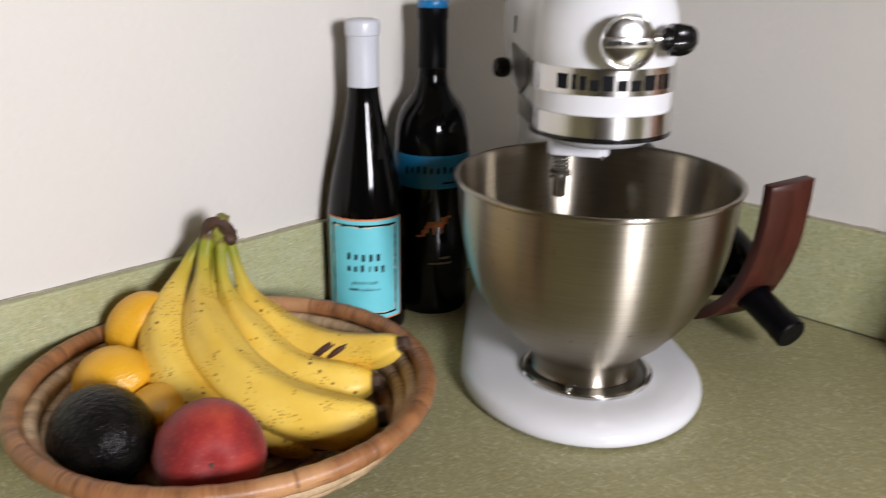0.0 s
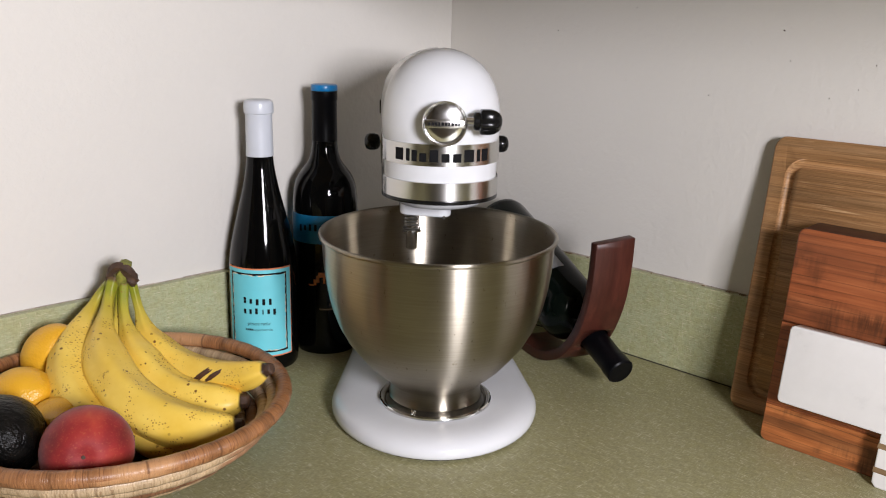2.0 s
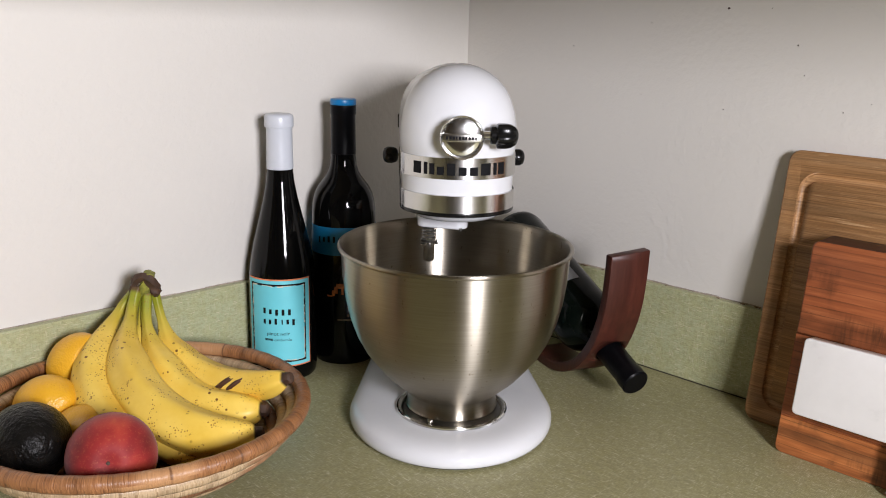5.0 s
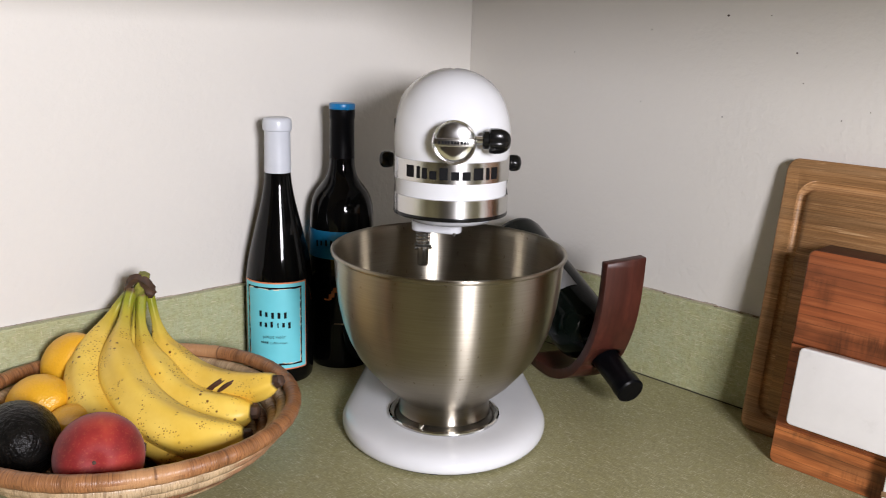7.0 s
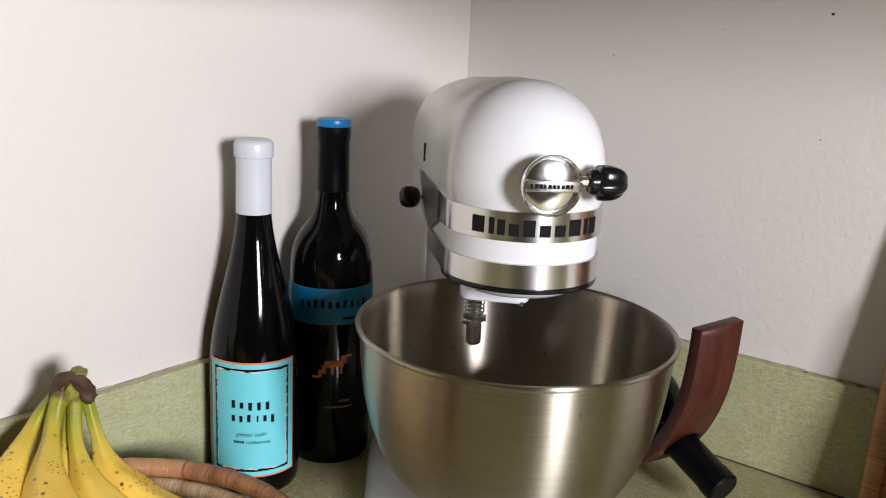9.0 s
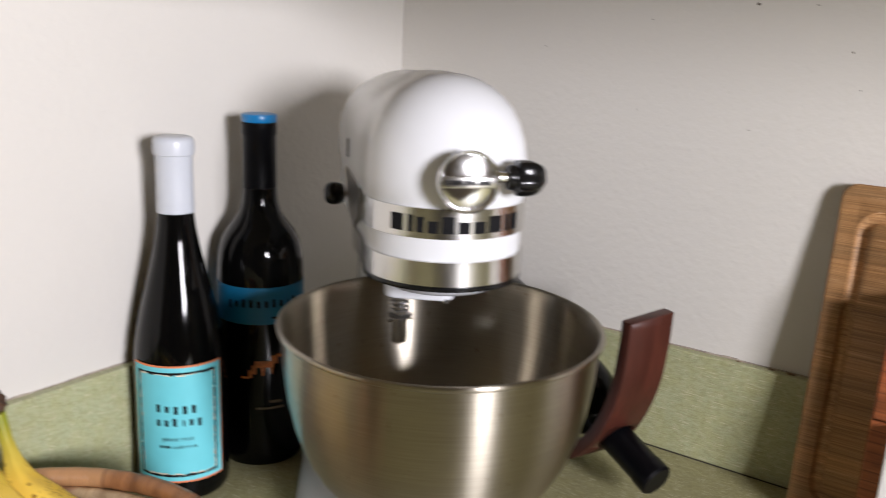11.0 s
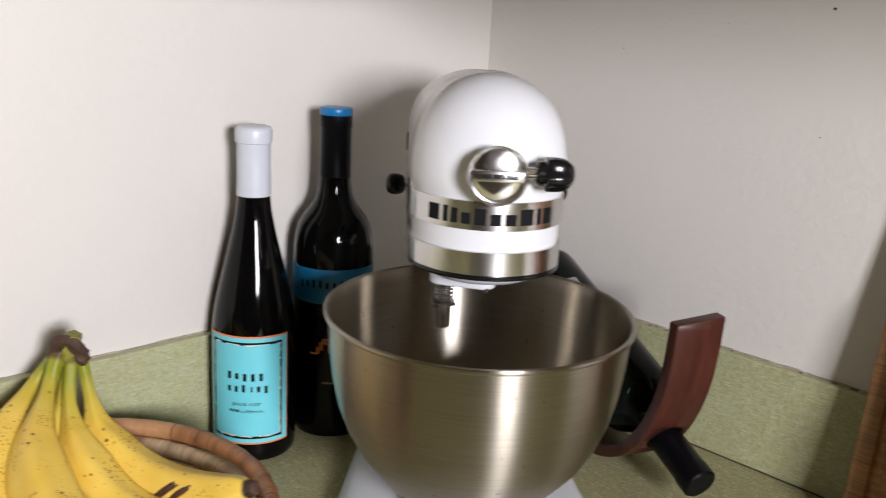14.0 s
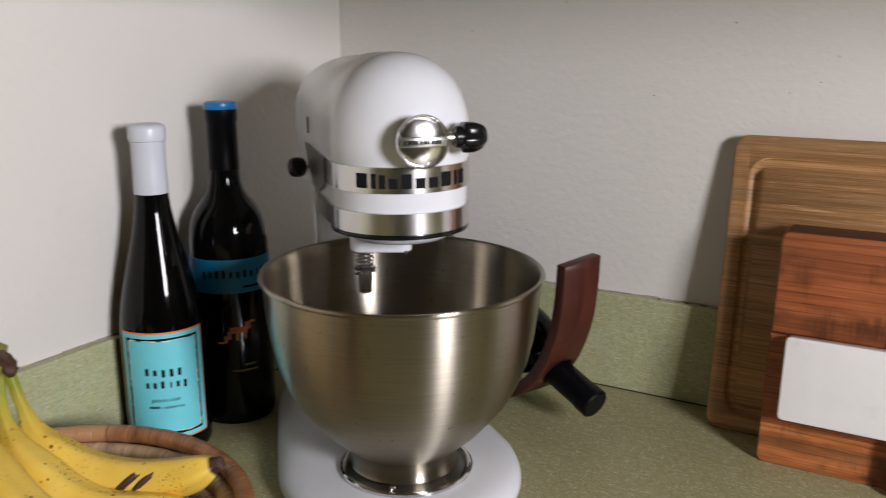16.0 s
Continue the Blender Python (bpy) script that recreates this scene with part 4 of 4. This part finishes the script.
def bamboo_board():
    t = thing("bamboo_cutting_board", board_pose(0.4805, 0.0632, 8.3), "large bamboo cutting board with a juice groove leaning on the wall", "cutting board")
    w, h, th = 0.40, 0.2855, 0.0133
    body = outline_slab(rounded(0, w, 0.0, h, 0.012), 0, th, 0.0022)
    ob = part("panel", body, M_BAMBOO, t, "", True, 40)
    line = [Vector((x, 0, z)) for x, z in rounded(0.0205, w - 0.0205, 0.0225, h - 0.0255, 0.014, 8)]
    cutter = put("groove_tool", sweep(line, lambda u: 0.0052, 10, 0, True, (0, 1, 0)), M_BAMBOO)
    cutter.parent = t
    carve(ob, cutter)
    return t


def cherry_board():
    t = thing("cherry_cutting_board", board_pose(0.5382, 0.1128, 8.6), "thick reddish cherry-wood cutting board with knife marks", "cutting board")
    for z0, z1, mt, note in ((0.0, 0.0365, M_CHERRY_PALE, "paler glued strip"), (0.0367, 0.1180, M_CHERRY, ""), (0.1182, 0.2145, M_CHERRY, "")):
        lo, hi = (0.007 if z0 == 0 else 0.0), (0.007 if z1 > 0.2 else 0.0)
        line = []
        for cx, cz, a0, r in ((0.36, z1, 0, hi), (0.0, z1, 90, hi), (0.0, z0, 180, lo), (0.36, z0, 270, lo)):
            sx, sz = (-1 if cx else 1), (-1 if cz == z1 else 1)
            line += [(cx, cz)] if r == 0 else [(cx + sx * r + r * math.cos(radians(a0 + 15 * q)), cz + sz * r + r * math.sin(radians(a0 + 15 * q))) for q in range(7)]
        bm = outline_slab(line, 0, 0.036, 0.0008 if z1 < 0.2 else 0.0025, 1 if z1 < 0.2 else 3)
        for v in bm.verts:
            if v.co.z > 0.2:
                v.co.z -= 0.0060 * (1 - v.co.y / 0.036)
        bm.normal_update()
        for fc in bm.faces:
            if fc.normal.z > 0.9 and z1 > 0.2:
                fc.material_index = 1
        part("plank", bm, [mt, M_CHERRY_EDGE], t, note, True, 40)
    return t


def marble_board():
    t = thing("marble_serving_board", board_pose(0.5535, 0.1292, 9.0), "white marble serving board with wood inlay bands and a broad handle", "serving board")
    z0, z1, x0, x1 = 0.0475, 0.1215, 0.0935, 0.36
    top = 0.1775
    right = [(x1, 0.0), (x1, top)]
    outline = [(x0, 0.004), (x0 + 0.004, 0.0)] + right + [(x0 + 0.004, top), (x0, top - 0.004), (x0, z1), (0.004, z1), (0.0012, z1 - 0.0012), (0, z1 - 0.004), (0, z0 + 0.004), (0.0012, z0 + 0.0012), (0.004, z0), (x0, z0)]
    part("slab", outline_slab(outline, 0, 0.0155, 0.0015), M_MARBLE, t, "", True, 40)
    for z in (0.1285, 0.1502, 0.0375, 0.0158):
        part("inlay_band", box(x0 - 0.0003, x1, -0.0005, 0.0155, z - 0.0024, z + 0.0024), M_INLAY, t, "brown wooden inlay band", False)
    return t


bamboo_board()
cherry_board()
marble_board()

# ---- fruit basket ----
BX, BY = -0.2917, -0.1048


def coil_ring(r, z, minor, n=160):
    line = [Vector((r * math.cos(2 * math.pi * k / n), r * math.sin(2 * math.pi * k / n), z + 0.0006 * math.sin(6 * math.pi * k / n + r * 300))) for k in range(n)]
    return sweep(line, lambda u: minor * (1 + 0.03 * math.sin(u * 700)), 12, 0, True)


def fruit_basket():
    t = thing("fruit_basket", pose(BX, BY, 0), "shallow coiled straw basket bowl in brown and natural bands", "basket")
    rings = [(0.1430, 0.0640, 0.0070, M_RIM), (0.1345, 0.0530, 0.0070, M_STRAW), (0.1255, 0.0430, 0.0068, M_STRAW), (0.1155, 0.0340, 0.0068, M_STRAW_DARK), (0.1045, 0.0262, 0.0068, M_STRAW), (0.0925, 0.0195, 0.0068, M_STRAW_DARK), (0.0800, 0.0140, 0.0068, M_STRAW_DARK), (0.0670, 0.0100, 0.0068, M_STRAW), (0.0540, 0.0080, 0.0068, M_STRAW_DARK), (0.0408, 0.0076, 0.0068, M_STRAW), (0.0275, 0.0074, 0.0068, M_STRAW_DARK), (0.0145, 0.0072, 0.0066, M_STRAW)]
    for r, z, minor, mt in rings:
        part("coil", coil_ring(r, z, minor), mt, t)
    return t


fruit_basket()


def banana(points, r, bunch, bruise=False):
    line = smooth_line(points, 56)

    def radius(u):
        if u < 0.42:
            k = max(0.0, (u - 0.15) / 0.27)
            return r * (0.27 + 0.73 * k * k * (3 - 2 * k))
        if u > 0.68:
            k = (u - 0.68) / 0.32
            return r * (1 - 0.30 * k**2 - 0.34 * k**7)
        return r
    b = part("banana", sweep(line, radius, 30, 0.068), M_BANANA, bunch)
    for dx, ln, thick in ((-0.0035, 1.2, 1.0), (-0.0010, 0.8, 1.5), (0.0018, 1.0, 0.7), (0.0085, 0.7, 0.8), (0.0108, 1.05, 1.5), (0.0132, 0.6, 0.6)) if bruise else ():
        along, out, over = Vector((0.89, -0.445, 0.07)), Vector((-0.427, -0.794, 0.433)), Vector((0.137, 0.415, 0.897))
        p = Vector((-0.2265, -0.0614, 0.0667)) + along * dx + out * -0.0012 + over * 0.0006
        g = (along * 0.0078 + over * 0.0074 - out * 0.0016) * ln
        part("bruise", sweep(smooth_line([p - g, p, p + g], 8), lambda u: 0.0004 + 0.0011 * thick * math.sin(math.pi * u), 8), M_BRUISE, b, "dark bruise")
    e = line[-1] + (line[-1] - line[-2]).normalized() * 0.001
    d = (line[-1] - line[-2]).normalized()
    part("tip", sweep([line[-1] - d * 0.003, line[-1] + d * 0.001, e + d * 0.004, e + d * 0.0055], lambda u: r * (0.37 if u < 0.4 else 0.34 if u < 0.9 else 0.22), 12, 0.06), M_STEMDARK, b, "dark dry tip")


def banana_bunch():
    t = thing("banana_bunch", pose(0, 0, 0), "bunch of ripe yellow bananas with brown specks in a basket", "bananas")
    banana([(-0.3255, 0.006, 0.138), (-0.3275, -0.010, 0.1140), (-0.3180, -0.055, 0.0890), (-0.2885, -0.100, 0.0680), (-0.2470, -0.128, 0.0535), (-0.2100, -0.137, 0.0480), (-0.1830, -0.134, 0.0500)], 0.0203, t)
    banana([(-0.310, 0.012, 0.135), (-0.3020, 0.003, 0.1080), (-0.2890, -0.010, 0.0810), (-0.2620, -0.026, 0.0650), (-0.2260, -0.046, 0.0605), (-0.1920, -0.062, 0.0660), (-0.1670, -0.073, 0.0770)], 0.0152, t, True)
    banana([(-0.316, 0.008, 0.135), (-0.3120, -0.010, 0.1050), (-0.2960, -0.035, 0.0780), (-0.2720, -0.056, 0.0590), (-0.2430, -0.072, 0.0490), (-0.2130, -0.079, 0.0480), (-0.1880, -0.081, 0.0495)], 0.0180, t)
    banana([(-0.3265, 0.012, 0.136), (-0.3435, 0.003, 0.1130), (-0.3500, -0.034, 0.0880), (-0.3420, -0.075, 0.0680), (-0.3210, -0.108, 0.0520), (-0.2940, -0.130, 0.0420), (-0.275, -0.140, 0.040)], 0.0195, t)
    banana([(-0.320, 0.014, 0.134), (-0.3200, -0.005, 0.1000), (-0.3100, -0.045, 0.0620), (-0.2850, -0.090, 0.0380), (-0.2550, -0.122, 0.0320), (-0.2250, -0.138, 0.0330)], 0.0170, t)
    crown = smooth_line([(-0.3290, 0.006, 0.1330), (-0.3275, 0.004, 0.1415), (-0.3225, 0.003, 0.1485), (-0.3160, 0.002, 0.1505), (-0.3100, 0.003, 0.1455), (-0.3065, 0.005, 0.1375), (-0.3075, 0.007, 0.1300)], 28)
    part("crown", sweep(crown, lambda u: (0.0030 + 0.0028 * u) * (1 + 0.06 * math.sin(u * 23) + 0.04 * math.sin(u * 57)) * min(1.0, 0.45 + 4 * (1 - u)), 14, 0.16), M_STEMDARK, t, "dry brown crown of the bunch")
    part("crown_core", sweep(smooth_line([(-0.319, 0.010, 0.128), (-0.3155, 0.0065, 0.143), (-0.3110, 0.0055, 0.1545)], 10), lambda u: 0.0072 - 0.0022 * u * u, 14, 0.12), M_STEMGREEN, t, "olive green cut stalk")
    return t


banana_bunch()


def fruit(name, label, category, centre, profile, material, turn=(0, 0, 0), group=""):
    bm = lathe(profile, 48)
    ob = put(name, bm, material, None, "", True, 80)
    ob.matrix_world = pose(*centre, *turn)
    return tagged(ob, label, category, group)


def ovoid(rx, rz, tip=0.0, n=24, dent=0.0):
    out = []
    for k in range(n + 1):
        a = math.pi * k / n - math.pi / 2
        r, z = rx * math.cos(a), rz * math.sin(a)
        if tip:
            z += tip * rz * max(0, abs(math.sin(a)) - 0.9) * 6 * (1 if z > 0 else -1) * 0.5
        if dent:
            z -= dent * math.exp(-((r / (rx * 0.25)) ** 2)) * (1 if z > 0 else -1)
        out.append((max(r, 0) if 0 < k < n else 0, z))
    return out


fruit("avocado", "ripe black avocado with pebbled skin in a basket", "avocado", (-0.3623, -0.1663, 0.0558), [(r * (1 - 0.12 * z / 0.04), z) for r, z in ovoid(0.0335, 0.040)], M_AVOCADO, (70, 20, 30))
peach = fruit("peach", "red peach with a yellow blush in a basket", "peach", (-0.2875, -0.1880, 0.0562), ovoid(0.0350, 0.0345, 0, 40, 0.0045), M_PEACH, (73, 0, 15))
fruit("lemon", "golden yellow lemon in a basket", "lemon", (-0.3790, -0.0913, 0.0550), ovoid(0.0280, 0.0315, 0.3), M_CITRUS, (65, 0, 60), "lemons in the basket")
fruit("lemon", "golden yellow lemon in a basket", "lemon", (-0.3760, -0.0310, 0.0740), ovoid(0.0245, 0.0325, 0.25), M_CITRUS, (10, 38, 0), "lemons in the basket")
fruit("lemon", "golden yellow lemon in a basket", "lemon", (-0.3380, -0.1180, 0.0400), ovoid(0.0270, 0.0320, 1.0), M_CITRUS, (60, 0, 20), "lemons in the basket")
part("blossom_scar", moved(lathe([(0, 0), (0.0018, 0), (0.0013, 0.0010), (0, 0.0012)], 10), pose(0, 0, 0.0298)), M_STEMDARK, peach, "small dark scar")

# ---- small marks on the walls ----
for a, z, r in ((0.3905, 0.4214, 0.0017), (0.4384, 0.4213, 0.0007), (0.4699, 0.3848, 0.0012), (0.5223, 0.3214, 0.0012), (0.5482, 0.3315, 0.0009), (0.5613, 0.3547, 0.0010), (0.1882, 0.3782, 0.0009), (0.2976, 0.4062, 0.0009), (0.4796, 0.3552, 0.0008), (0.395, 0.3152, 0.0007), (0.29, 0.3246, 0.0006)):
    part("speck", moved(lathe([(0, 0.0006), (r * 0.7, 0.0005), (r, 0.0), (0, 0.0)], 9), pose(a, -PLASTER - 0.0001, z, 90, 0, a * 900) @ Matrix.Diagonal((1, 0.7, 1, 1))), M_STEMDARK, bpy.data.objects["wall_right"], "", False)
for b, z, r in ((-1.119, 0.395, 0.0009), (-1.049, 0.383, 0.0008), (-0.89, 0.296, 0.0008), (-0.97, 0.150, 0.0007)):
    part("speck", moved(lathe([(0, 0.0006), (r * 0.7, 0.0005), (r, 0.0), (0, 0.0)], 9), pose(PLASTER + 0.0001, b, z, 0, 90, 0) @ Matrix.Diagonal((1, 0.6, 1, 1))), M_FAINT, bpy.data.objects["wall_left"], "", False)
